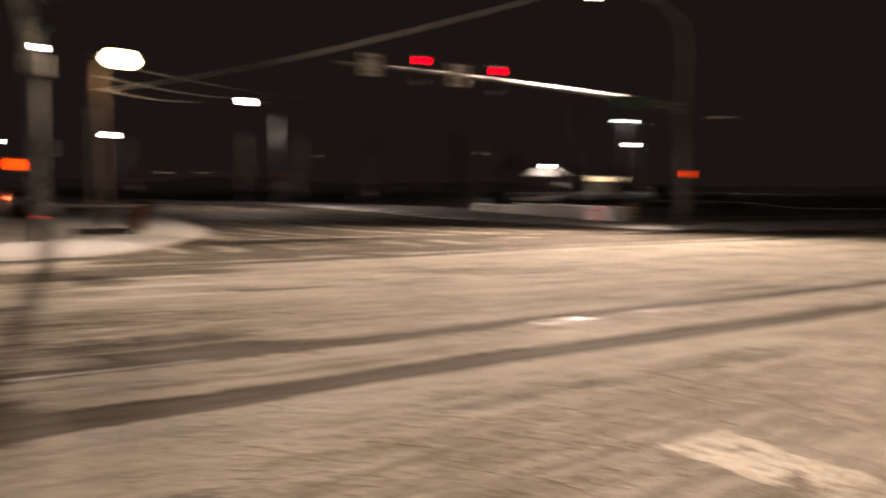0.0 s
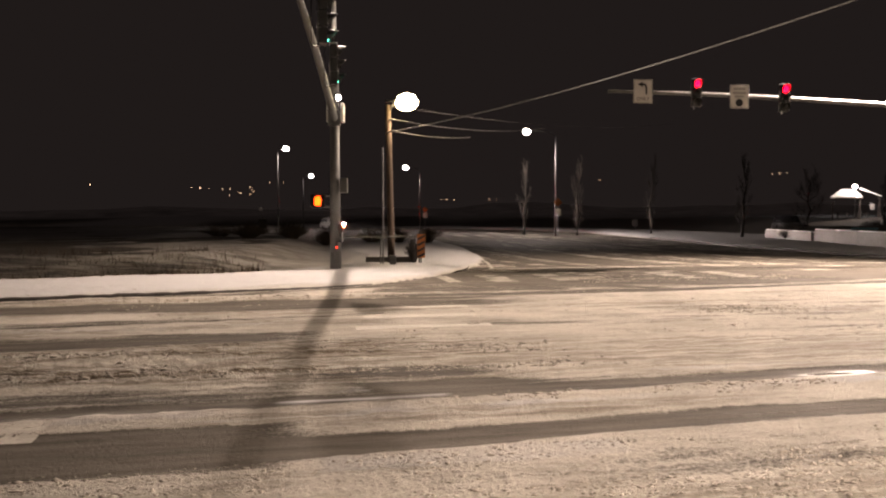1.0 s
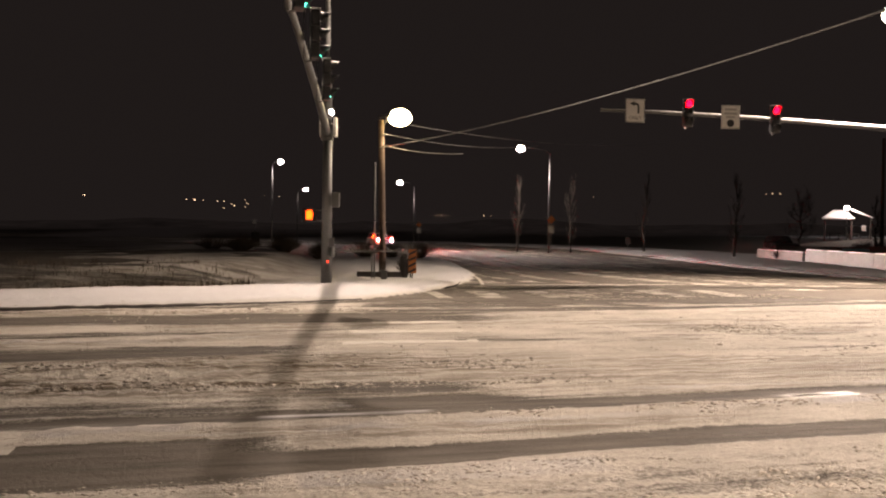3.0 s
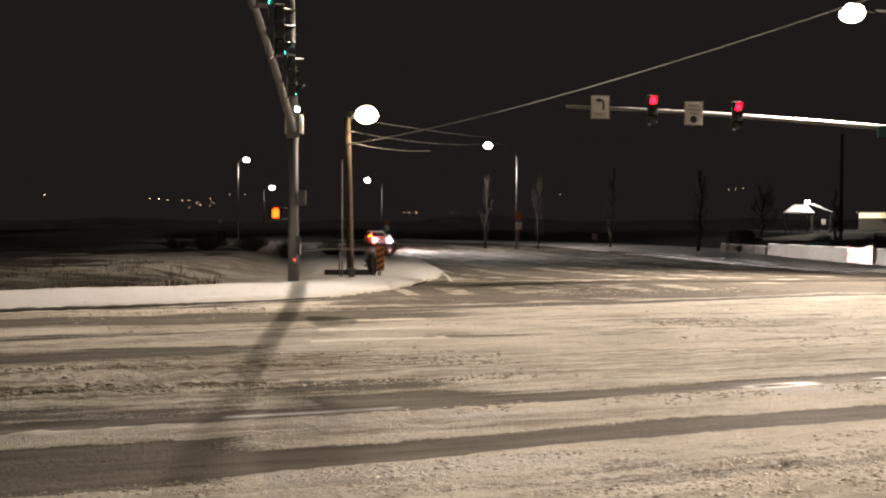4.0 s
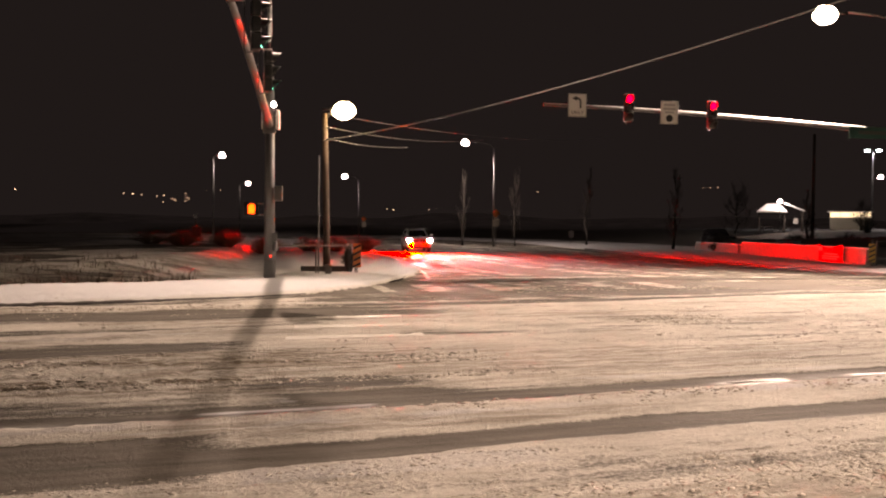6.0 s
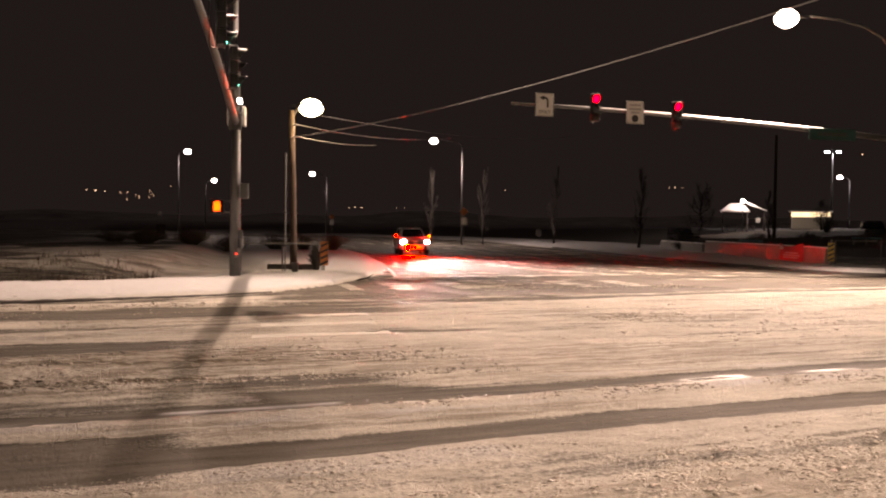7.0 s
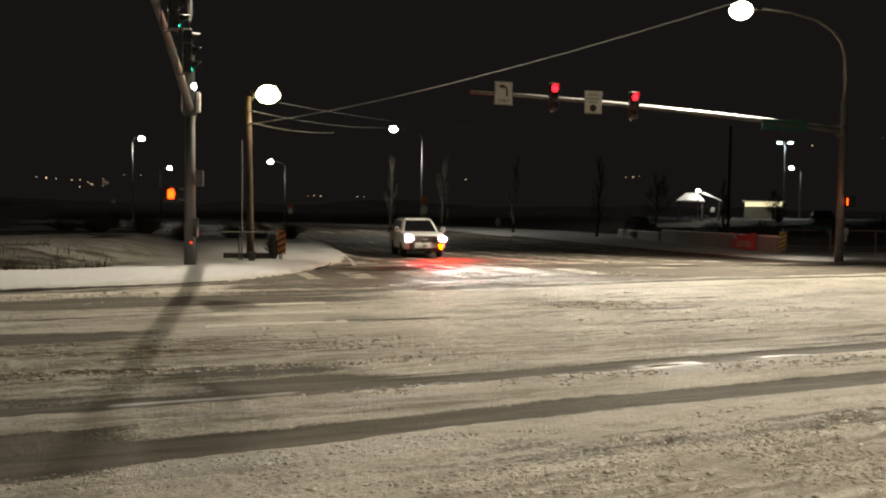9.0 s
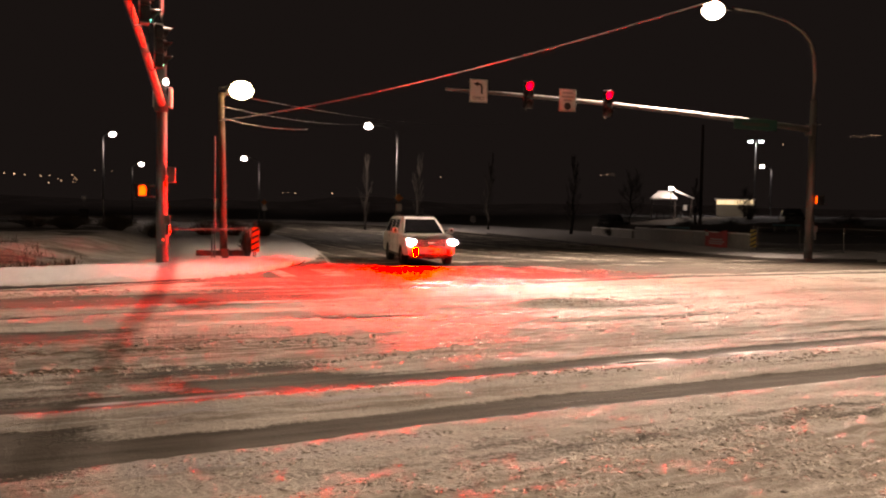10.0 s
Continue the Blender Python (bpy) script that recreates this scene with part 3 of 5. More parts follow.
mast_right, ARM_R = mast(POLE_R, ARM_DIR_R, 17.6, 6.06, 0.82, LAMP_RIGHT, GLOW_WARM, "galvanised steel signal mast with long arm and lit lamp")
mast_left, ARM_L = mast(POLE_L, ARM_DIR_L, 14.5, 5.35, 1.1, LAMP_LEFT, GLOW_WARM, "galvanised steel signal mast over the main street")
# near-corner mast stands out of view, inferred from the lit foreground
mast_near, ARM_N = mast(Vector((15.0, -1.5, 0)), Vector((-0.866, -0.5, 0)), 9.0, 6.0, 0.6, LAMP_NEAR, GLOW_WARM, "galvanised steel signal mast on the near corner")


def along(points, s):
    """Place at a share s of a polyline's length."""
    total = sum((b - a).length for a, b in zip(points, points[1:]))
    d = s * total
    for a, b in zip(points, points[1:]):
        if d <= (b - a).length:
            return a.lerp(b, d / (b - a).length)
        d -= (b - a).length
    return points[-1].copy()


def signal_head(place, turn, lit, label):
    """Three-lamp signal that faces -y before its turn."""
    root = empty("traffic_signal", pose(*place, 0, 0, turn), label, "traffic signal", "traffic signals")
    bm = B()
    for k in (1, 0, -1):
        box(bm, (0.35, 0.20, 0.345), (0, 0, k * 0.355), 0.025)
    part("housing", bm, BLACK, root, "black three-section signal housing")
    bm = B()
    box(bm, (0.33, 0.19, 0.03), (0, 0, 0.545), 0.012)
    part("snow_cap", bm, SNOW, root, "thin snow on the housing")
    bm = B()
    tube(bm, [(0, 0.06, 0.56), (0, 0.20, 0.585), (0, 0.235, 0.50), (0, 0.235, -0.50), (0, 0.20, -0.585), (0, 0.06, -0.56)], 0.02, 8)
    tube(bm, [(0, 0.235, 0.06), (0, 0.30, 0.0), (0, 0.36, 0.05)], 0.03, 8)
    part("bracket", bm, GALV, root)
    for k, colour in ((1, "red"), (0, "amber"), (-1, "green")):
        bm = B()
        z = k * 0.355
        n = 16
        ring = []
        for i in range(n + 1):
            a = radians(-35) + radians(250) * i / n
            for r in (0.148, 0.155):
                cut = 0.10 + 0.16 * max(0.0, math.sin(a))
                ring.append((bm.verts.new((r * math.cos(a), -0.09, z + r * math.sin(a))), bm.verts.new((r * math.cos(a), -0.09 - cut, z + r * math.sin(a)))))
        for i in range(n):
            for q in (0, 1):
                a, b = ring[2 * i + q], ring[2 * i + 2 + q]
                bm.faces.new((a[0], b[0], b[1], a[1]))
            bm.faces.new((ring[2 * i][1], ring[2 * i + 1][1], ring[2 * i + 3][1], ring[2 * i + 2][1]))
        part("visor", bm, BLACK, root)
        bm = B()
        bmesh.ops.create_uvsphere(bm, u_segments=20, v_segments=10, radius=0.145, matrix=Matrix.Translation((0, -0.095, z)) @ Matrix.Diagonal((1, 0.25, 1, 1)))
        on = colour == lit
        part("lens", bm, (GLOW_RED if lit == "red" else GLOW_GREEN) if on else BLACK, root, ("lit " + lit + " lens") if on else "unlit lens", True)
    return root


RZ = 24.0
p1, p2 = along(ARM_R, 0.808), along(ARM_R, 0.606)
signal_head(p1 + Vector((0.12, -0.32, -0.02)), RZ, "red", "black traffic signal showing red on the mast arm")
signal_head(p2 + Vector((0.12, -0.32, -0.05)), RZ, "red", "black traffic signal showing red near the arm's middle")
for s, dz in ((0.40, 0.10), (0.66, 0.06), (0.90, 0.0)):
    q = along(ARM_L, s)
    signal_head(q + Vector((0.30, 0.13, dz)), 124, "green", "black traffic signal with green lit, seen from its side")


def pole_box():
    """Small box clamped on the left pole above its arm plates; a glow is added for its bright white face."""
    root = empty("pole_box", pose(-12.02, 24.10, 6.05, 0, 0, 35), "small pole-mounted box with glow added to its face", "lamp")
    bm = B()
    box(bm, (0.20, 0.20, 0.26), (0, 0.02, 0), 0.04, Matrix.Rotation(radians(-25), 4, "X"))
    part("housing", bm, GALV, root)
    bm = B()
    bmesh.ops.create_uvsphere(bm, u_segments=16, v_segments=8, radius=0.10, matrix=Matrix.Translation((0, -0.09, -0.03)) @ Matrix.Rotation(radians(-25), 4, "X") @ Matrix.Diagonal((0.8, 0.35, 1.15, 1)))
    part("lens", bm, GLOW_COOL, root, "white face with added glow", True)
    bm = B()
    tube(bm, [(0.0, 0.10, 0.0), (-0.02, 0.20, 0.02), (-0.06, 0.26, 0.10)], 0.025, 8)
    part("bracket", bm, GALV, root)


pole_box()


def sign_plate(place, turn, w, h, face, label, draw, name="road_sign", bracket=True):
    """Flat sign facing -y before its turn; draw(root) adds its printing."""
    root = empty(name, pose(*place, 0, 0, turn), label, "road sign", "road signs")
    bm = B()
    box(bm, (w, 0.012, h), (0, 0, 0), 0.004)
    part("plate", bm, face, root)
    if bracket:
        bm = B()
        box(bm, (0.06, 0.05, h * 1.02), (0, 0.035, 0))
        part("bracket", bm, GALV, root)
    draw(root)
    return root


def text_part(root, body, size, place, material, name="lettering"):
    data = bpy.data.curves.new(name, "FONT")
    data.body, data.size, data.extrude, data.align_x, data.align_y = body, size, 0.002, "CENTER", "CENTER"
    ob = new("tmp_text", data)
    me = bpy.data.meshes.new_from_object(ob.evaluated_get(bpy.context.evaluated_depsgraph_get()))
    bpy.data.objects.remove(ob)
    me.name = name
    me.materials.clear()
    me.materials.append(material)
    t = new(name, me)
    t.parent = root
    t.matrix_basis = pose(*place, 90, 0, 0)
    return t


def bars(root, rows, material, w, y=-0.009):
    for z, h, share in rows:
        bm = B()
        box(bm, (w * share, 0.004, h), (0, y, z))
        part("bar", bm, material, root)


def border(root, w, h, material, t=0.018, inset=0.02, y=-0.009):
    bm = B()
    for s in (1, -1):
        box(bm, (w - 2 * inset, 0.003, t), (0, y, s * (h / 2 - inset)))
        box(bm, (t, 0.003, h - 2 * inset - t), (s * (w / 2 - inset), y, 0))
    part("border", bm, material, root)


def draw_left_only(root):
    border(root, 0.76, 0.92, SIGNBLACK)
    bm = B()
    box(bm, (0.075, 0.006, 0.26), (0.13, -0.009, 0.02))
    pts = [(0.13, 0.15), (0.11, 0.22), (0.06, 0.265), (-0.02, 0.27)]
    for (a, b), (c, d) in zip(pts, pts[1:]):
        q = Vector((c - a, d - b)).normalized()
        nx, nz = -q.y * 0.04, q.x * 0.04
        slab(bm, [(a - nx, -0.007, b - nz), (c - nx, -0.007, d - nz), (c + nx, -0.007, d + nz), (a + nx, -0.007, b + nz)], 0.006)
    slab(bm, [(-0.02, -0.007, 0.17), (-0.02, -0.007, 0.37), (-0.22, -0.007, 0.27)], 0.006)
    part("arrow", bm, SIGNBLACK, root, "black left-turn arrow")
    text_part(root, "ONLY", 0.19, (0, -0.010, -0.29), SIGNBLACK)


def draw_green_ball(root):
    border(root, 0.76, 0.92, SIGNBLACK, 0.012)
    bars(root, ((0.30, 0.09, 0.62), (0.14, 0.09, 0.72), (0.0, 0.08, 0.5)), mat_grey, 0.76)
    bm = B()
    rod(bm, (0, -0.007, -0.24), (0, -0.013, -0.24), 0.15, sides=24)
    part("disc", bm, SIGNBLACK, root, "dark round signal symbol")


mat_grey = mat("faded_ink", (0.36, 0.35, 0.34), 0.5, vary=0.1)
sign_plate(along(ARM_R, 0.928) + Vector((0.12, -0.22, 0.0)), RZ, 0.76, 0.92, SIGNWHITE, "white left-turn only sign with black arrow on mast arm", draw_left_only)
sign_plate(along(ARM_R, 0.709) + Vector((0.12, -0.22, -0.06)), RZ, 0.76, 0.92, SIGNWHITE, "white sign with dark round symbol on mast arm", draw_green_ball)


def draw_street(root):
    border(root, 2.3, 0.5, DARKCON, 0.012, 0.015)
    bars(root, ((0.0, 0.14, 0.72),), DARKCON, 2.0)


sign_plate(along(ARM_R, 0.187) + Vector((0.1, -0.2, -0.14)), RZ, 2.3, 0.5, SIGNGREEN, "long green street name sign hung on mast arm", draw_street)


def ped_signal(place, turn, label, arm):
    root = empty("pedestrian_signal", pose(*place, 0, 0, turn), label, "pedestrian signal", "pedestrian signals")
    bm = B()
    box(bm, (0.44, 0.2, 0.46), (0, 0, 0), 0.03)
    part("housing", bm, BLACK, root)
    bm = B()
    box(bm, (0.48, 0.22, 0.014), (0, -0.19, 0.235))
    for s in (-1, 1):
        box(bm, (0.014, 0.22, 0.42), (s * 0.233, -0.19, 0.02))
    part("visor", bm, BLACK, root)
    bm = B()
    box(bm, (0.20, 0.012, 0.18), (0, -0.107, -0.05), 0.004)
    for i, hgt in enumerate((0.10, 0.13, 0.14, 0.12)):
        box(bm, (0.046, 0.012, hgt * 1.1), (-0.077 + i * 0.0513, -0.107, 0.03 + hgt * 0.55), 0.004)
    box(bm, (0.03, 0.012, 0.12), (0.1, -0.107, -0.0), 0.004, Matrix.Rotation(radians(25), 4, "Y"))
    part("lit_symbol", bm, GLOW_SYMBOL, root, "glowing orange stop symbol")
    for z in (0.18, -0.18):
        bm = B()
        rod(bm, (0, 0.05, z), (arm[0], arm[1], z), 0.03)
        part("bracket", bm, GALV, root)
    return root


ped_signal((-12.86, 24.20, 2.57), 28, "black pedestrian signal with orange symbol on steel pole", (0.62, 0.05))
ped_signal((12.52, 38.0, 2.86), -70, "black pedestrian signal with orange symbol, seen edge on", (0.05, 0.25))


def push_button(place, turn):
    root = empty("push_button", pose(*place, 0, 0, turn), "small yellow-grey crossing push button with red light", "push button")
    bm = B()
    box(bm, (0.13, 0.09, 0.32), (0, 0, 0), 0.02)
    part("case", bm, GALV, root)
    bm = B()
    rod(bm, (0, -0.045, -0.03), (0, -0.07, -0.03), 0.035, sides=16)
    part("button", bm, GLOW_BUTTON, root, "red lit button")


push_button((-12.1, 24.11, 1.05), 20)

# white mounting plates clamped on the left pole where the arm joins
for s in (-1, 1):
    bm = B()
    box(bm, (0.10, 0.46, 0.62), (0, 0, 0), 0.02)
    ob = finish("arm_plate", bm, SIGNWHITE)
    ob.matrix_basis = pose(-12.2 + s * 0.26, 24.30, 5.55, 0, 0, 20)
    tagged(ob, "pale metal mounting plate of the signal arm on steel pole", "cabinet", "pole cabinets")
bm = B()
box(bm, (0.26, 0.2, 0.5), (0, 0, 0), 0.03)
ob = finish("control_box", bm, GALV)
ob.matrix_basis = pose(-11.92, 24.3, 3.1, 0, 0, 20)
tagged(ob, "grey steel control box on the signal pole", "control box")

# ---- utility pole and wires ----
UP = Vector((-12.19, 28.85, 0))
zb = level(UP.x, UP.y)
utility = empty("utility_pole", pose(UP.x, UP.y, zb - 0.05), "weathered wooden utility pole with lit street lamp", "utility pole")
bm = B()
tube(bm, [(0.12, 0, 0), (0.09, 0, 2), (0.05, 0, 4), (0, 0, 6.48 - zb)], [0.145, 0.135, 0.125, 0.11], 14)
part("pole", bm, WOOD, utility, smooth=True)
bm = B()
tube(bm, [(0, 0, 6.05 - zb), (0.25, 0.02, 6.58 - zb), (0.5, 0.03, 6.68 - zb)], 0.03, 8)
part("lamp_arm", bm, GALV, utility, smooth=True)
cobra_head(utility, LAMP_UTILITY - Vector((UP.x, UP.y, zb - 0.05)), 0, GLOW_SODIUM, 1.15)
for z in (5.9, 5.45):
    bm = B()
    rod(bm, (0.1, -0.05, z - zb), (0.3, -0.1, z - zb), 0.03, sides=8)
    part("insulator", bm, GALV, utility)


def wire(name, a, b, sag, r, label):
    bm = B()
    a, b = Vector(a), Vector(b)
    n = 24
    tube(bm, [a.lerp(b, i / n) - Vector((0, 0, sag * 4 * (i / n) * (1 - i / n))) for i in range(n + 1)], r, 6)
    return tagged(finish(name, bm, CABLE, smooth=True), label, "cable", "overhead cables")


wire("overhead_cable", (-12.25, 28.8, 5.35), (11.8, 11.8, 8.22), 0.68, 0.016, "pale overhead cable strung across the intersection")
wire("overhead_cable", (-12.1, 28.8, 5.9), (-8.9, 44.0, 7.0), 0.3, 0.009, "thin overhead cable leaving the wooden pole")
wire("overhead_cable", (-12.1, 28.8, 5.45), (-9.4, 30.8, 5.25), 0.12, 0.012, "short slack cable at the wooden pole")
wire("overhead_cable", (-12.05, 28.9, 6.4), (-3.0, 70.0, 10.0), 0.6, 0.009, "thin overhead cable running up the side street")


# ---- distant street lamps ----
def street_lamp(top, tip, lens, size=1.05):
    z = level(top[0], top[1])
    root = empty("street_lamp", pose(top[0], top[1], z - 0.05), "tall slender steel street lamp, lit white", "street lamp", "street lamps")
    bm = B()
    rod(bm, (0, 0, 0), (0, 0, top[2] - z - 0.4), 0.11, 0.07, 12)
    part("pole", bm, GALV, root, smooth=True)
    bm = B()
    d = Vector((tip[0] - top[0], tip[1] - top[1], 0))
    h = top[2] - z
    tube(bm, [Vector((0, 0, h - 0.5)), d * 0.15 + Vector((0, 0, h - 0.1)), d * 0.5 + Vector((0, 0, h + 0.12)), d * 0.85 + Vector((0, 0, h + 0.2))], 0.04, 8)
    part("lamp_arm", bm, GALV, root, smooth=True)
    cobra_head(root, d + Vector((0, 0, h + 0.15)), math.degrees(math.atan2(d.y, d.x)), lens, size)
    return root


for top, tip, watts in FAR_LAMPS:
    street_lamp(top, tip, GLOW_COOL)
street_lamp((-67.6, 123.2, 9.2), (-66.4, 123.8), GLOW_COOL)
street_lamp((32.2, 116.0, 9.2), (31.1, 116.3), GLOW_COOL, 0.8)


# ---- parapet, banner, rail, markers on the stream crossing ----
def parapet(a, b, h, label):
    a, b = Vector((*a, 0)), Vector((*b, 0))
    d = (b - a)
    za, zb2 = level(a.x, a.y), level(b.x, b.y)
    root = empty("parapet_wall", pose(a.x, a.y, 0), label, "concrete wall")
    n = Vector((-d.y, d.x, 0)).normalized() * 0.16
    segs = 5
    for i in range(segs):
        s0, s1 = i / segs + 0.001, (i + 1) / segs - 0.001
        p, q = d * s0, d * s1
        z0, z1 = za + (zb2 - za) * s0, za + (zb2 - za) * s1
        bm = B()
        lo = [bm.verts.new(c) for c in (p - n + Vector((0, 0, z0 - 0.3)), q - n + Vector((0, 0, z1 - 0.3)), q + n + Vector((0, 0, z1 - 0.3)), p + n + Vector((0, 0, z0 - 0.3)))]
        m = n * 0.72
        hi = [bm.verts.new(c) for c in (p - m + Vector((0, 0, z0 + h)), q - m + Vector((0, 0, z1 + h)), q + m + Vector((0, 0, z1 + h)), p + m + Vector((0, 0, z0 + h)))]
        bm.faces.new(lo[::-1])
        bm.faces.new(hi)
        for k in range(4):
            bm.faces.new((lo[k], lo[(k + 1) % 4], hi[(k + 1) % 4], hi[k]))
        bmesh.ops.bevel(bm, geom=[e for e in bm.edges if e.verts[0] in hi and e.verts[1] in hi], offset=0.02, segments=1, affect="EDGES")
        part("panel", bm, CONCRETE, root)
        bm = B()
        tube(bm, [p + Vector((0, 0, z0 + h)), (p + q) / 2 + Vector((0, 0, (z0 + z1) / 2 + h + 0.01)), q + Vector((0, 0, z1 + h))], 0.07, 8)
        part("snow_cap", bm, SNOW, root, "thin snow lying on the wall", True)
    return root


PA, PB = (10.9, 43.2), (7.0, 60.0)
parapet(PA, PB, 0.80, "long pale concrete parapet wall with snow on top")
parapet((6.9, 60.6), (4.6, 71.0), 0.62, "lower far concrete wall behind the snowy pavement")


def banner():
    d = (Vector((*PB, 0)) - Vector((*PA, 0))).normalized()
    c = Vector((*PA, 0)) + d * 3.55
    z = level(c.x, c.y)
    ang = math.degrees(math.atan2(d.y, d.x))
    root = empty("banner", pose(c.x - 0.24, c.y - 0.10, z + 0.52, 0, 0, ang + 180), "red and white vinyl banner tied on concrete wall", "banner")
    w, h = 2.8, 0.95
    bm = B()
    nx, nz = 28, 8
    def put(i, j, off):
        x, zz = (i / nx - 0.5) * w, (j / nz - 0.5) * h
        sag = 0.16 * math.sin(min(1.0, i / nx * 1.15) * math.pi) * (j / nz) ** 2 * (1 - 0.5 * i / nx) + 0.05 * math.sin(i / nx * math.pi)
        return bm.verts.new((x, 0.012 * math.sin(i * 0.45 + j * 0.3) + off, zz - sag))
    for off in (0, 0.006):
        g = [[put(i, j, off) for i in range(nx + 1)] for j in range(nz + 1)]
        for j in range(nz):
            for i in range(nx):
                bm.faces.new((g[j][i], g[j][i + 1], g[j + 1][i + 1], g[j + 1][i]))
    part("cloth", bm, RED, root, smooth=True)
    for z0, hh, x0, ww in ((0.0, 0.06, 0.1, 1.5), (-0.13, 0.05, 0.1, 1.9), (-0.25, 0.05, 0.0, 1.7), (0.28, 0.22, -1.1, 0.42)):
        bm = B()
        box(bm, (ww, 0.006, hh), (x0, -0.022, z0 - 0.06), 0.002)
        part("bar", bm, SIGNWHITE, root)


banner()


def object_marker(place, turn, face, label, h=0.92, w=0.30):
    z = level(place[0], place[1])
    root = empty("object_marker", pose(place[0], place[1], z - 0.03, 0, 0, turn), label, "road marker", "object markers")
    bm = B()
    box(bm, (0.05, 0.03, 1.35), (0, 0.03, 0.67))
    part("post", bm, GALV, root)
    bm = B()
    box(bm, (w, 0.008, h), (0, 0, 0.22 + h / 2), 0.003)
    part("plate", bm, face, root)
    for k in range(4):
        zc = 0.22 + (k + 0.5) * h / 4
        bm = B()
        s = w / 2 - 0.012
        slab(bm, [(-s, -0.006, zc - 0.13), (s, -0.006, zc + 0.01), (s, -0.006, zc + 0.10), (-s, -0.006, zc - 0.04)], 0.003)
        part("stripe", bm, SIGNBLACK, root)
    return root


object_marker((-10.72, 28.6), 20, SIGNORANGE, "orange and black striped marker beside the pipe rail")
object_marker((10.95, 42.85), -12, SIGNYELLOW, "yellow and black striped marker at the wall end")


def pipe_rail():
    a, b = Vector((-13.35, 26.95, 0)), Vector((-10.85, 28.75, 0))
    root = empty("pipe_rail", pose(a.x, a.y, level(a.x, a.y)), "low grey pipe railing above the culvert", "railing")
    d = b - a
    for s in (0.0, 0.5, 1.0):
        bm = B()
        rod(bm, d * s + Vector((0, 0, -0.2)), d * s + Vector((0, 0, 1.03)), 0.03, sides=10)
        part("post", bm, GALV, root)
    for z in (1.03,):
        bm = B()
        rod(bm, Vector((0, 0, z)), d + Vector((0, 0, z)), 0.03, sides=10)
        part("rail", bm, GALV, root)


pipe_rail()


def culvert():
    c = Vector((-12.0, 28.55))
    root = empty("culvert_headwall", pose(c.x, c.y, level(c.x, c.y) - 0.11, 0, 0, 22), "dark concrete culvert headwall with open mouth", "culvert")
    bm = B()
    box(bm, (1.9, 0.3, 0.42), (0, 0.2, 0.12), 0.03)
    part("wall", bm, DARKCON, root)
    for sx in (-1, 1):
        bm = B()
        box(bm, (0.16, 0.9, 0.34), (sx * 0.87, 0.8, 0.06), 0.03)
        part("wing_wall", bm, DARKCON, root)
    bm = B()
    box(bm, (0.7, 0.2, 0.03), (-0.5, 0.2, 0.345), 0.012)
    part("snow_cap", bm, SNOW, root, "patch of snow on the headwall")


culvert()
bm = B()
box(bm, (0.24, 0.2, 0.34), (0, 0, 0.15), 0.03)
box(bm, (0.28, 0.24, 0.05), (0, 0, 0.34), 0.015)
ob = finish("utility_pedestal", bm, GALV)
ob.matrix_basis = pose(-11.55, 27.75, level(-11.55, 27.75) - 0.02, 0, 0, 20)
tagged(ob, "small pale utility pedestal in the snow", "utility box")
bm = B()
rod(bm, (0, 0, 0), (0, 0, 4.5), 0.03)
ob = finish("steel_post", bm, GALV)
ob.matrix_basis = pose(-11.99, 27.84, level(-11.99, 27.84) - 0.05)
tagged(ob, "thin bare steel pipe standing beside the wooden pole", "post")

# ---- bare plants ----
def shrub(name, place, h, r, n, seed, material, label, category="shrub", group="bare shrubs"):
    rnd = random.Random(seed)
    bm = B()
    for _ in range(n):
        a, lean = rnd.uniform(0, 6.283), rnd.uniform(0.1, 1.0)
        base = Vector((math.cos(a) * r * 0.25 * rnd.random(), math.sin(a) * r * 0.25 * rnd.random(), -0.05))
        top = Vector((math.cos(a) * r * lean, math.sin(a) * r * lean, h * (1.15 - lean * 0.6) * rnd.uniform(0.5, 1)))
        mid = base.lerp(top, 0.5) + Vector((0, 0, h * 0.12))
        w = rnd.uniform(0.008, 0.02)
        tube(bm, [base, mid, top], [w, w * 0.7, w * 0.25], 3)
        for _ in range(3):
            s = mid.lerp(top, rnd.random())
            e = s + Vector((rnd.uniform(-1, 1), rnd.uniform(-1, 1), rnd.uniform(0.1, 1))) * r * 0.3
            tube(bm, [s, e], [w * 0.5, w * 0.2], 3)
    ob = finish(name, bm, material)
    ob.matrix_basis = pose(place[0], place[1], level(place[0], place[1]))
    return tagged(ob, label, category, group)


rs = random.Random(5)
shrub("shrub", (-11.2, 29.0), 1.05, 0.36, 260, 1, TWIG, "dark dry bush beside the striped marker")
for i, (x, y, h, r) in enumerate([(-31.5, 49.5, 0.8, 1.7), (-29.6, 46.2, 0.9, 1.5), (-27.9, 48.9, 1.1, 1.5), (-26.4, 46.4, 0.8, 1.3), (-25.2, 49.6, 1.0, 1.6), (-24.0, 46.9, 0.7, 1.2), (-22.4, 50.4, 0.95, 1.5), (-20.6, 51.0, 1.0, 1.4), (-18.2, 50.2, 1.1, 1.3), (-33.5, 48.5, 0.8, 1.6)]):
    shrub("shrub", (x, y), h, r, 170, 10 + i, WEED, "low dark bare bush on snowy ground")
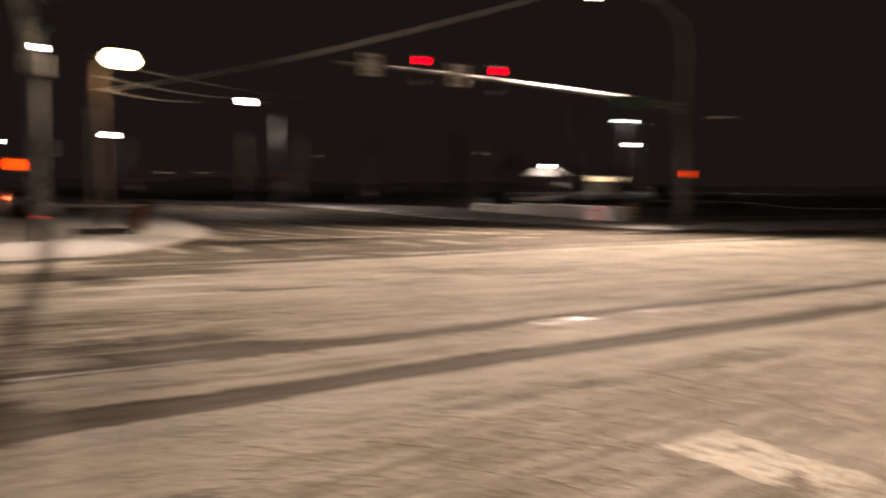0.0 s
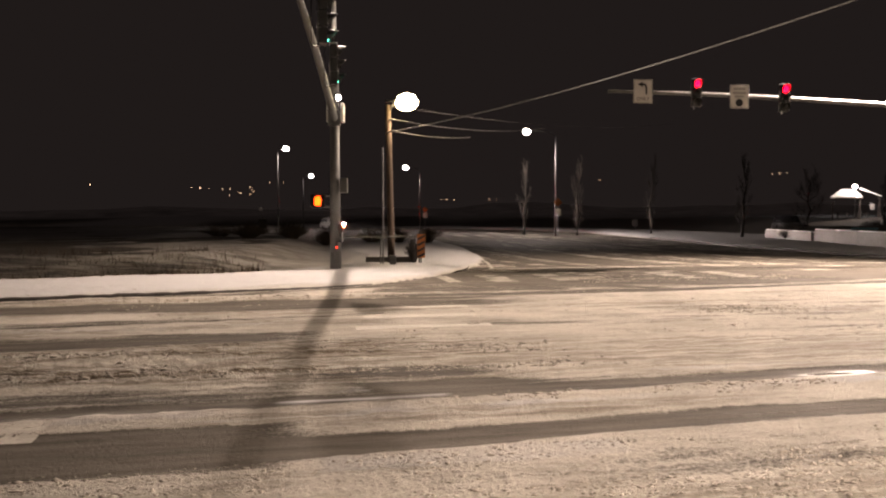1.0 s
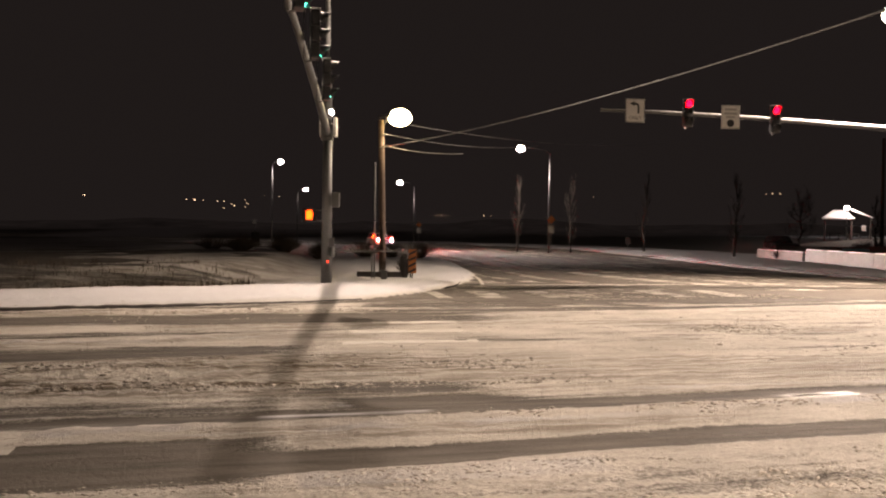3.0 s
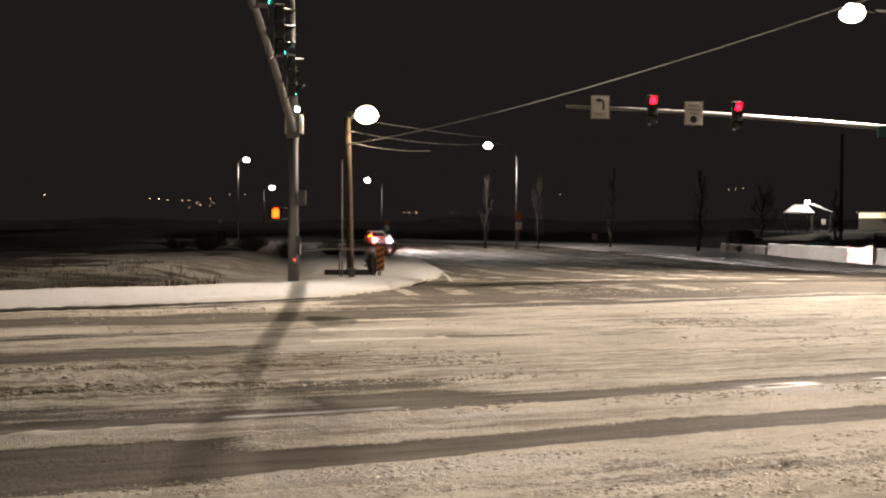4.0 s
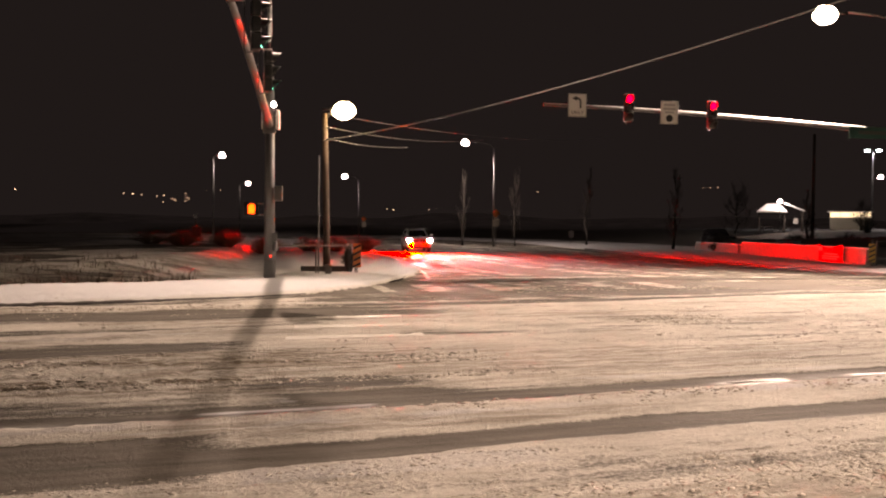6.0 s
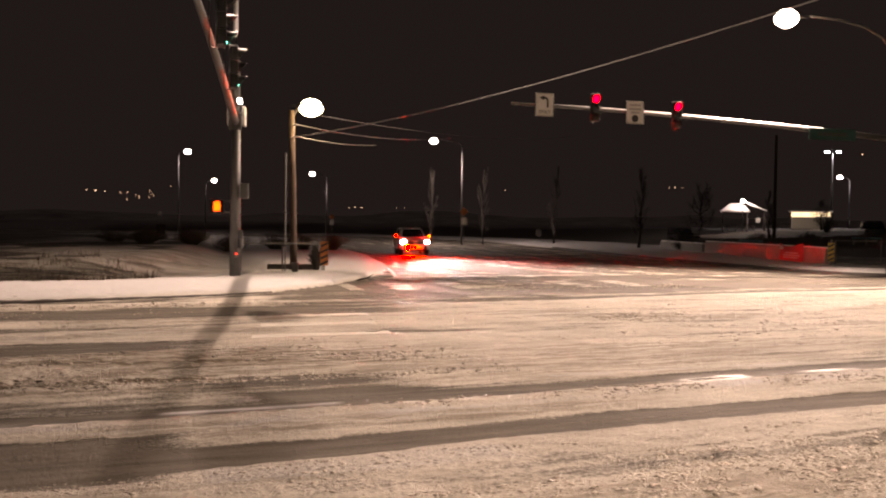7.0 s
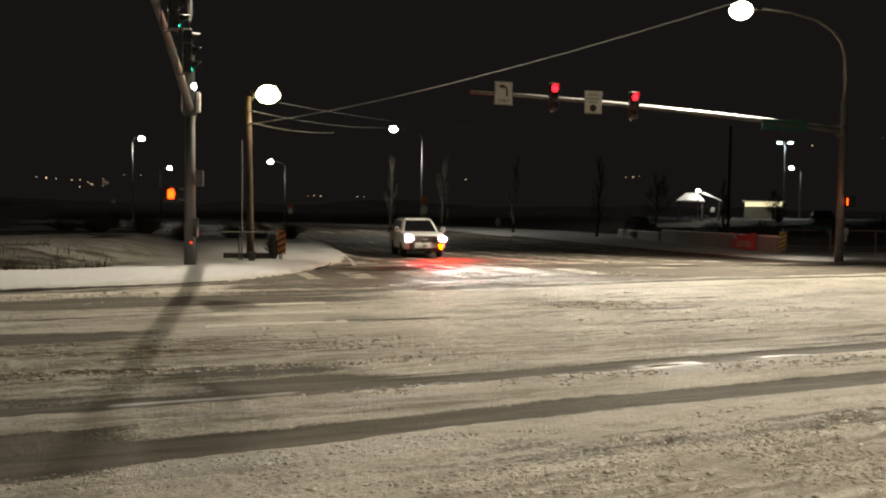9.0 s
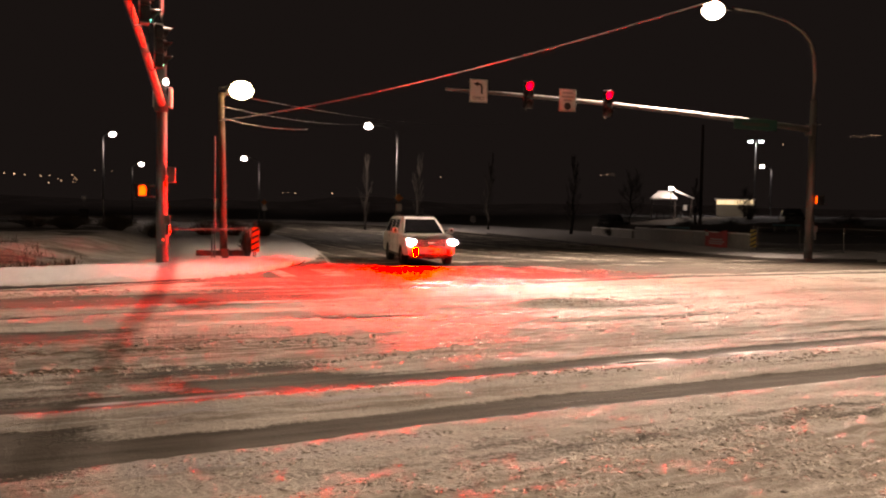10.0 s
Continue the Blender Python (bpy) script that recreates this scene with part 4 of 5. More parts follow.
for i, (x, y, h, r) in enumerate([(6.7, 75.0, 1.6, 1.6), (5.8, 66.0, 0.8, 0.9), (14.0, 79.0, 1.5, 1.4), (18.0, 77.0, 1.3, 1.4), (24.5, 96.5, 2.4, 1.3), (28.0, 76.0, 1.6, 1.8)]):
    shrub("shrub", (x, y), h, r, 150, 40 + i, TWIG, "dark bare bush behind the concrete wall")


def weeds():
    rnd = random.Random(9)
    bm = B()
    for _ in range(1500):
        u = rnd.uniform(-26, -1.0)
        kv = np.interp(u, [k[0] for k in KERB_LEFT[2:8]], [k[1] for k in KERB_LEFT[2:8]])
        v = kv + rnd.choice((rnd.gauss(5.2, 0.4), rnd.gauss(5.6, 0.5), rnd.gauss(7.0, 0.8), rnd.gauss(10.5, 1.6)))
        p = uv(u, v)
        z = level(p.x, p.y)
        for _ in range(5):
            a, l = rnd.uniform(0, 6.283), rnd.uniform(0.12, 0.42)
            q = Vector((p.x + rnd.gauss(0, 0.12), p.y + rnd.gauss(0, 0.12), z - 0.03))
            t = q + Vector((math.cos(a) * l * 0.5, math.sin(a) * l * 0.5, l))
            w = Vector((math.sin(a), -math.cos(a), 0)) * 0.012
            bm.faces.new([bm.verts.new(c) for c in (q - w, q + w, t)])
    tagged(finish("dry_weeds", bm, WEED), "brown dry weeds along the snowy ditch", "weeds", kind="stuff")


weeds()


def fallen_branch():
    bm = B()
    tube(bm, [(-0.28, 0, 0.0), (-0.12, 0.03, 0.05), (0.06, 0.02, 0.08), (0.2, -0.02, 0.15), (0.3, 0.02, 0.24)], [0.03, 0.03, 0.026, 0.02, 0.01], 6)
    tube(bm, [(0.06, 0.02, 0.08), (0.14, 0.1, 0.09), (0.2, 0.2, 0.08)], [0.016, 0.012, 0.006], 5)
    ob = finish("branch", bm, TWIG)
    ob.matrix_basis = pose(-8.71, 27.34, level(-8.71, 27.34) + 0.01, 0, 0, 18)
    tagged(ob, "small dark fallen branch lying on the snowy corner", "branch")


fallen_branch()


def kerb_strip():
    """Dark bare face of the kerb between the road and the snow on the pavement."""
    bm = B()
    ring = None
    rnd = random.Random(8)
    steps = 190
    for i in range(steps + 1):
        u = -26 + 28.4 * i / steps
        v = float(np.interp(u, [k[0] for k in KERB_LEFT[1:8]], [k[1] for k in KERB_LEFT[1:8]]))
        fade = 1 - max(0.0, (u + 5) / 7.4)
        top = 0.05 + (0.065 + rnd.uniform(-0.02, 0.015)) * fade
        row = []
        for dv, z in ((-0.09, -0.02), (-0.07, top - 0.02), (-0.05, top), (0.12, top)):
            p = uv(u, v + dv)
            row.append(bm.verts.new((p.x, p.y, z)))
        if ring:
            for k in range(3):
                bm.faces.new((ring[k], row[k], row[k + 1], ring[k + 1]))
        ring = row
    tagged(finish("kerb", bm, DARKCON), "dark wet concrete kerb edge under the snow", kind="structure")


kerb_strip()


def kerb_right():
    """Dark bare edge of the kerb along the bend into the side street."""
    bm = B()
    line = [uv(u, v) for u, v in KERB_RIGHT[2:10]]
    ring = None
    for i in range(141):
        f = i / 140 * (len(line) - 1)
        k = min(len(line) - 2, int(f))
        p, d = line[k].lerp(line[k + 1], f - k), (line[k + 1] - line[k]).normalized()
        q = Vector((d.y, -d.x))
        row = [bm.verts.new((p.x + q.x * o, p.y + q.y * o, z)) for o, z in ((-0.08, -0.02), (-0.06, 0.13), (-0.04, 0.15), (0.2, 0.15), (0.26, 0.05))]
        if ring:
            for m in range(4):
                bm.faces.new((ring[m], row[m], row[m + 1], ring[m + 1]))
        ring = row
    tagged(finish("kerb", bm, DARKCON), "dark wet concrete kerb along the bend", kind="structure")


kerb_right()


def bare_tree(place, h, spread, seed, label, limbs=46):
    rnd = random.Random(seed)
    root = empty("tree", pose(place[0], place[1], level(place[0], place[1]) - 0.1), label, "tree", "bare trees")
    bm = B()
    lean = [Vector((rnd.gauss(0, 0.05) * k, rnd.gauss(0, 0.05) * k, h * k / 6)) for k in range(7)]
    tube(bm, lean, [0.16 * (1 - k / 6.6) + 0.01 for k in range(7)], 8)
    part("trunk", bm, TWIG, root, smooth=True)
    bm = B()
    for _ in range(limbs):
        s = rnd.uniform(0.12, 0.95)
        k = min(5, int(s * 6))
        b = lean[k].lerp(lean[k + 1], s * 6 - k)
        a = rnd.uniform(0, 6.283)
        reach = spread * (0.35 + 0.65 * math.sin(math.pi * min(1, s + 0.15))) * rnd.uniform(0.5, 1)
        e = b + Vector((math.cos(a) * reach, math.sin(a) * reach, h * rnd.uniform(0.12, 0.26)))
        mid = b.lerp(e, 0.5) + Vector((math.cos(a), math.sin(a), 0)) * reach * 0.12
        tube(bm, [b, mid, e], [0.03, 0.02, 0.006], 4)
        for _ in range(8):
            c = mid.lerp(e, rnd.random())
            t = c + Vector((rnd.gauss(0, 0.3), rnd.gauss(0, 0.3), rnd.uniform(0.3, 1.0))) * spread * 0.5
            tube(bm, [c, t], [0.012, 0.004], 3)
    part("crown", bm, TWIG, root)
    return root


for i, (x, y, h, s, l) in enumerate([(-18.9, 83.2, 7.2, 0.8, "slender bare columnar tree behind the side street"), (-13.3, 84.3, 7.4, 0.9, "slender bare columnar tree behind the side street"), (-5.7, 85.1, 7.2, 0.9, "slender bare columnar tree behind the side street"), (2.6, 70.0, 6.0, 0.9, "slender bare columnar tree behind the side street"), (11.0, 99.7, 6.0, 2.2, "spreading bare tree near the lit shelter"), (14.9, 78.5, 4.6, 0.8, "dark bare tree in front of the car park"), (26.0, 105.0, 3.2, 1.3, "small bare tree before the low building")]):
    bare_tree((x, y), h, s, 60 + i, l)
# ---- car park: shelter, low building, twin lamp, fence, parked cars ----
def shelter():
    c = Vector((17.3, 109.0))
    z = level(c.x, c.y)
    root = empty("picnic_shelter", pose(c.x, c.y, z, 0, 0, -8), "open shelter with snowy hipped roof, brightly lit", "shelter")
    w, hgt = 1.75, 2.75
    bm = B()
    lo = [bm.verts.new((sx * w - 0.9, sy * 1.9, hgt)) for sx, sy in ((-1, -1), (1, -1), (1, 1), (-1, 1))]
    mid = [bm.verts.new((sx * 0.75 - 0.75, sy * 0.2, hgt + 1.0)) for sx, sy in ((-1, -1), (1, -1), (1, 1), (-1, 1))]
    bm.faces.new(mid)
    for k in range(4):
        bm.faces.new((lo[k], lo[(k + 1) % 4], mid[(k + 1) % 4], mid[k]))
    bm.faces.new(lo[::-1])
    part("roof", bm, SNOW, root, "snow-covered hipped roof")
    # unlit roof slope given a dark colour, its lit edge a white strip
    bm = B()
    slab(bm, [(0.55, -1.6, hgt + 0.95), (0.55, 1.6, hgt + 0.95), (2.9, 1.6, hgt - 0.05), (2.9, -1.6, hgt - 0.05)], -0.10)
    part("side_roof", bm, DARKWALL, root, "side roof coloured dark for its unlit slope")
    bm = B()
    tube(bm, [(0.5, -1.62, hgt + 1.0), (1.3, -1.62, hgt + 0.68), (2.1, -1.62, hgt + 0.33), (2.95, -1.62, hgt - 0.02)], [0.16, 0.13, 0.08, 0.05], 8)
    part("roof_edge_lit", bm, SNOW, root, "white strip for the lit roof edge")
    bm = B()
    box(bm, (3.6, 3.9, 0.16), (-0.9, 0, hgt - 0.08), 0.02)
    part("fascia", bm, SIGNWHITE, root)
    for x in (-2.4, 0.6, 2.7):
        for sy in (-1, 1):
            bm = B()
            box(bm, (0.2, 0.2, hgt), (x, sy * 1.6, hgt / 2 - 0.1), 0.01)
            part("post", bm, DARKWALL, root)
    bm = B()
    box(bm, (0.5, 0.06, 0.7), (1.9, -1.75, 1.5), 0.01)
    part("notice_board", bm, SIGNWHITE, root, "small pale notice board")
    for x in (-1.3, 0.9):
        bm = B()
        box(bm, (1.5, 0.7, 0.07), (x, -0.6, 0.74), 0.01)
        for sx in (-0.5, 0.5):
            box(bm, (0.1, 0.5, 0.72), (x + sx, -0.6, 0.35))
        part("table", bm, DARKWALL, root, "dark picnic table")
    bm = B()
    rod(bm, (0, -2.9, 0), (0, -2.9, 4.0), 0.05)
    part("lamp_post", bm, GALV, root)
    bm = B()
    box(bm, (0.5, 0.3, 0.36), (0, -2.9, 3.95), 0.06)
    part("flood_lamp", bm, GLOW_COOL, root, "glaring white flood lamp")


shelter()
spot("shelter_light", (17.3, 105.8, 6.2), 520, COOL, 170, 0.2)
# extra lamp without a fixture, added to brighten the shelter roof
spot("shelter_light", (17.3, 105.6, 8.4), 260, COOL, 150, 0.2, (0.0, 0.6, -0.8))


def low_building():
    c = Vector((25.6, 108.6))
    z = level(c.x, c.y)
    root = empty("low_building", pose(c.x, c.y, z - 0.05, 0, 0, -13), "small pale block building with lit clerestory strip", "building")
    bm = B()
    box(bm, (4.6, 4.0, 1.55), (0, 2, 0.77), 0.01)
    part("wall", bm, WALL, root)
    bm = B()
    for k in range(4):
        box(bm, (1.1, 0.06, 0.62), (-1.72 + k * 1.15, 0.03, 1.88), 0.01)
    part("clerestory", bm, GLOW_STRIP, root, "lit yellow clerestory strip")
    bm = B()
    box(bm, (4.6, 3.7, 0.64), (0, 2.1, 1.87))
    part("upper_wall", bm, WALL, root)
    bm = B()
    box(bm, (5.2, 4.6, 0.16), (0, 1.9, 2.28), 0.02)
    part("roof", bm, SNOW, root, "flat roof with snow")


low_building()


def twin_lamp():
    x, y = 30.1, 116.5
    z = level(x, y)
    root = empty("car_park_lamp", pose(x, y, z), "tall twin-headed car park lamp, bluish white", "street lamp")
    bm = B()
    rod(bm, (0, 0, 0), (0, 0, 12.9 - z), 0.11, 0.07, 10)
    part("pole", bm, GALV, root)
    for s in (-1, 1):
        bm = B()
        box(bm, (0.62, 0.4, 0.2), (s * 0.72, 0, 12.95 - z), 0.05)
        rod(bm, (0, 0, 12.9 - z), (s * 0.5, 0, 12.95 - z), 0.04)
        head = part("head", bm, BLACK, root)
        bm = B()
        box(bm, (0.56, 0.4, 0.26), (s * 0.72, -0.03, 12.76 - z), 0.06)
        part("lens", bm, GLOW_BLUE, head, "bluish white lens")


GLOW_BLUE = glow("lamp_lens_blue", (0.72, 0.95, 1.0), 14)
twin_lamp()
spot("car_park_light", (30.1, 116.0, 12.5), 1300, (0.85, 0.95, 1.0))


def parked_car(place, turn, material, label):
    root = empty("parked_car", pose(place[0], place[1], level(place[0], place[1]), 0, 0, turn), label, "car", "parked cars")
    bm = B()
    box(bm, (1.95, 4.8, 0.78), (0, 0, 0.72), 0.16)
    part("body", bm, material, root, smooth=True)
    bm = B()
    lo = [bm.verts.new((sx * 0.90, y, 1.06)) for sx, y in ((-1, -1.1), (1, -1.1), (1, 2.3), (-1, 2.3))]
    hi = [bm.verts.new((sx * 0.70, y, 1.84)) for sx, y in ((-1, -0.3), (1, -0.3), (1, 2.1), (-1, 2.1))]
    bm.faces.new(lo[::-1])
    bm.faces.new(hi)
    for k in range(4):
        bm.faces.new((lo[k], lo[(k + 1) % 4], hi[(k + 1) % 4], hi[k]))
    bmesh.ops.bevel(bm, geom=list(bm.edges), offset=0.09, segments=2, affect="EDGES")
    part("cabin", bm, GLASSDARK, root, smooth=True)
    for sx in (-1, 1):
        bm = B()
        box(bm, (0.34, 0.05, 0.16), (sx * 0.72, -2.40, 0.88), 0.02)
        part("headlamp", bm, GLASSDARK, root, "unlit headlamp")
        bm = B()
        box(bm, (0.16, 0.10, 0.16), (sx * 1.03, -0.95, 1.12), 0.03)
        part("wing_mirror", bm, material, root)
        for sy in (-1.45, 1.45):
            bm = B()
            rod(bm, (sx * 0.72, sy, 0.37), (sx * 0.95, sy, 0.37), 0.37, sides=20)
            part("wheel", bm, RUBBER, root)


parked_car((7.33, 82.1), 12, DARKCAR, "dark parked car beyond the low wall")
parked_car((23.9, 78.8), -10, DARKCAR, "dark parked car behind the steel fence")


def fence(a, b, n, label):
    a, b = Vector((*a, 0)), Vector((*b, 0))
    root = empty("steel_fence", pose(a.x, a.y, 0), label, "fence", "fences")
    for i in range(n + 1):
        p = (b - a) * (i / n)
        z = level(a.x + p.x, a.y + p.y)
        bm = B()
        rod(bm, p + Vector((0, 0, z - 0.1)), p + Vector((0, 0, z + 1.25)), 0.035, sides=8)
        part("post", bm, GALV, root)
        if i < n:
            q = (b - a) * ((i + 1) / n)
            z2 = level(a.x + q.x, a.y + q.y)
            for h in (1.22, 0.12):
                bm = B()
                rod(bm, p + Vector((0, 0, z + h)), q + Vector((0, 0, z2 + h)), 0.02, sides=6)
                part("rail", bm, GALV, root)
            bm = B()
            m = 26
            for k in range(m):
                for s in (0, 1):
                    c0, c1 = k / m, min(1, max(0, k / m + (0.35 if s else -0.35)))
                    rod(bm, p.lerp(q, c0) + Vector((0, 0, z + 0.12)), p.lerp(q, c1) + Vector((0, 0, z + 1.22)), 0.0013, sides=3, caps=False)
            part("wire_mesh", bm, DARKWALL, root, "thin chain-link mesh")


fence((11.3, 43.4), (19.0, 40.8), 4, "grey chain-link fence beside the signal mast")
def board_fence(a, b, h, label):
    """Dark upright boards on two rails."""
    a, b = Vector((*a, 0)), Vector((*b, 0))
    d = b - a
    root = empty("board_fence", pose(a.x, a.y, 0), label, "fence", "fences")
    ang = math.atan2(d.y, d.x)
    n = int(d.length / 0.34)
    proto = None
    rnd = random.Random(3)
    for i in range(n):
        p = d * ((i + 0.5) / n)
        z = level(a.x + p.x, a.y + p.y)
        if proto is None:
            bm = B()
            box(bm, (0.345, 0.03, h), (0, 0, h / 2 - 0.1), 0.004)
            proto = part("board", bm, DARKWALL, root)
            ob = proto
        else:
            ob = new("board", proto.data)
            ob.parent = root
        ob.matrix_basis = Matrix.Translation((p.x, p.y, z + rnd.uniform(-0.04, 0.04))) @ Matrix.Rotation(ang, 4, "Z") @ Matrix.Rotation(rnd.uniform(-0.015, 0.015), 4, "Y")
    return root


board_fence((6.5, 78.0), (30.0, 70.5), 0.95, "long dark board fence before the snowy car park")
dark_pole = B()
rod(dark_pole, (0, 0, 0), (0, 0, 10.5), 0.17, 0.12, 12)
ob = finish("wooden_pole", dark_pole, WOOD, smooth=True)
ob.matrix_basis = pose(15.35, 78.9, level(15.35, 78.9) - 0.1)
tagged(ob, "dark bare wooden pole before the car park", "pole")
fence((19.2, 40.7), (30.0, 36.0), 5, "grey chain-link fence along the main street")

for (x, y), w, lab in (((12.5, 74.3), 2.0, "pale blue covered crate behind the wall"), ((21.4, 72.3), 2.2, "pale blue long crate behind the fence")):
    bm = B()
    box(bm, (w, 0.8, 0.16), (0, 0, 0.62), 0.03)
    root = empty("bench", pose(x, y, level(x, y), 0, 0, -12), lab, "bench", "pale benches")
    part("seat", bm, BLUE, root)
    for s in (-1, 0, 1):
        bm = B()
        box(bm, (0.12, 0.6, 0.56), (s * w * 0.42, 0, 0.27))
        part("leg", bm, GALV, root)


# ---- signs and posts up the side street ----
def post_sign(place, turn, zs, label):
    z = level(place[0], place[1])
    root = empty("road_sign", pose(place[0], place[1], z, 0, 0, turn), label, "road sign", "road signs")
    bm = B()
    rod(bm, (0, 0, -0.1), (0, 0, zs[-1][0] + 0.5), 0.035, sides=8)
    part("post", bm, GALV, root)
    for zc, shape, m in zs:
        bm = B()
        if shape == "diamond":
            box(bm, (0.62, 0.012, 0.62), (0, -0.05, zc), 0.003, Matrix.Rotation(radians(45), 4, "Y"))
        else:
            box(bm, (0.62, 0.012, 0.72), (0, -0.05, zc), 0.003)
        part("plate", bm, m, root)


post_sign((-14.2, 77.6), 12, ((2.45, "square", SIGNWHITE), (3.4, "diamond", SIGNORANGE)), "orange diamond above a small pale plate on post")
post_sign((-38.7, 106.5), 20, ((2.2, "square", SIGNWHITE), (3.0, "diamond", SIGNORANGE)), "distant orange diamond sign on thin post")
post_sign((-31.7, 51.4), 20, ((0.9, "square", DARKWALL),), "dark back of a small sign on a post")
post_sign((-73.0, 118.0), 20, ((3.4, "square", SIGNWHITE),), "distant pale sign on a thin post")
post_sign((-8.0, 93.0), 10, ((1.0, "square", DARKWALL),), "distant short dark marker post")

# ---- hills and town lights ----
bm = B()
ring = []
for i in range(121):
    a = 2 * math.pi * i / 120
    r = 620 + 60 * math.sin(a * 3)
    h = 8 + 20 * max(0, noise.noise((math.cos(a) * 2.2, math.sin(a) * 2.2, 0.3)) + 0.25) + 5 * noise.noise((math.cos(a) * 12, math.sin(a) * 12, 1.3))
    d = Vector((math.cos(a), math.sin(a), 0))
    ring.append([bm.verts.new(d * (r + k * 70) + Vector((0, 0, (-6, h * 0.55, h, h * 0.7)[k]))) for k in range(4)])
for a, b in zip(ring, ring[1:]):
    for k in range(3):
        bm.faces.new((a[k], b[k], b[k + 1], a[k + 1]))
tagged(finish("backdrop", bm, HILL, smooth=True), "low dark hills around the horizon", kind="structure")


def town():
    rnd = random.Random(4)
    bm = B()
    spots = [(-237.5, 322.3, 16.5, 0.5), (-234.3, 324.7, 16.3, 0.9), (-231, 327, 16.0, 0.5), (-225.6, 330.8, 15.7, 0.6), (-222.5, 332.2, 15.9, 0.5), (-223.1, 332.5, 12.6, 0.5), (-214.7, 338, 16.8, 0.45), (-213.9, 338.6, 15.2, 0.4), (-206.8, 342.9, 18.9, 0.35), (-200.5, 346.5, 18.9, 0.3), (-125.7, 380.1, 10.7, 0.5), (-122.4, 381.2, 10.5, 0.5), (-128.5, 379.2, 10.4, 0.35), (-104.9, 386.4, 10.6, 0.5), (-101.5, 387.3, 10.5, 0.35), (-50.8, 397.1, 20.1, 0.45), (32.7, 399, 22, 0.5), (29.6, 399.3, 21.8, 0.4), (36, 398.7, 22.1, 0.4), (112, 384, 36.2, 0.55)] + [(138.6 + 1.3 * k, 375.6 - 0.5 * k, 38.9 + 0.08 * k + 0.3 * math.sin(k * 1.4), 0.30 + 0.1 * (k > 5)) for k in range(9)]
    for x, y, z, s in spots:
        bmesh.ops.create_icosphere(bm, subdivisions=1, radius=s * 0.36, matrix=Matrix.Translation((x, y, z)))
    for _ in range(5):
        a = rnd.uniform(30, 44)
        d = 405
        bmesh.ops.create_icosphere(bm, subdivisions=1, radius=rnd.uniform(0.12, 0.3), matrix=Matrix.Translation((-d * math.sin(radians(a)), d * math.cos(radians(a)), rnd.uniform(12, 19))))
    tagged(finish("town_lights", bm, GLOW_TOWN), "scattered warm lights of a distant town", "town lights", kind="stuff")


town()


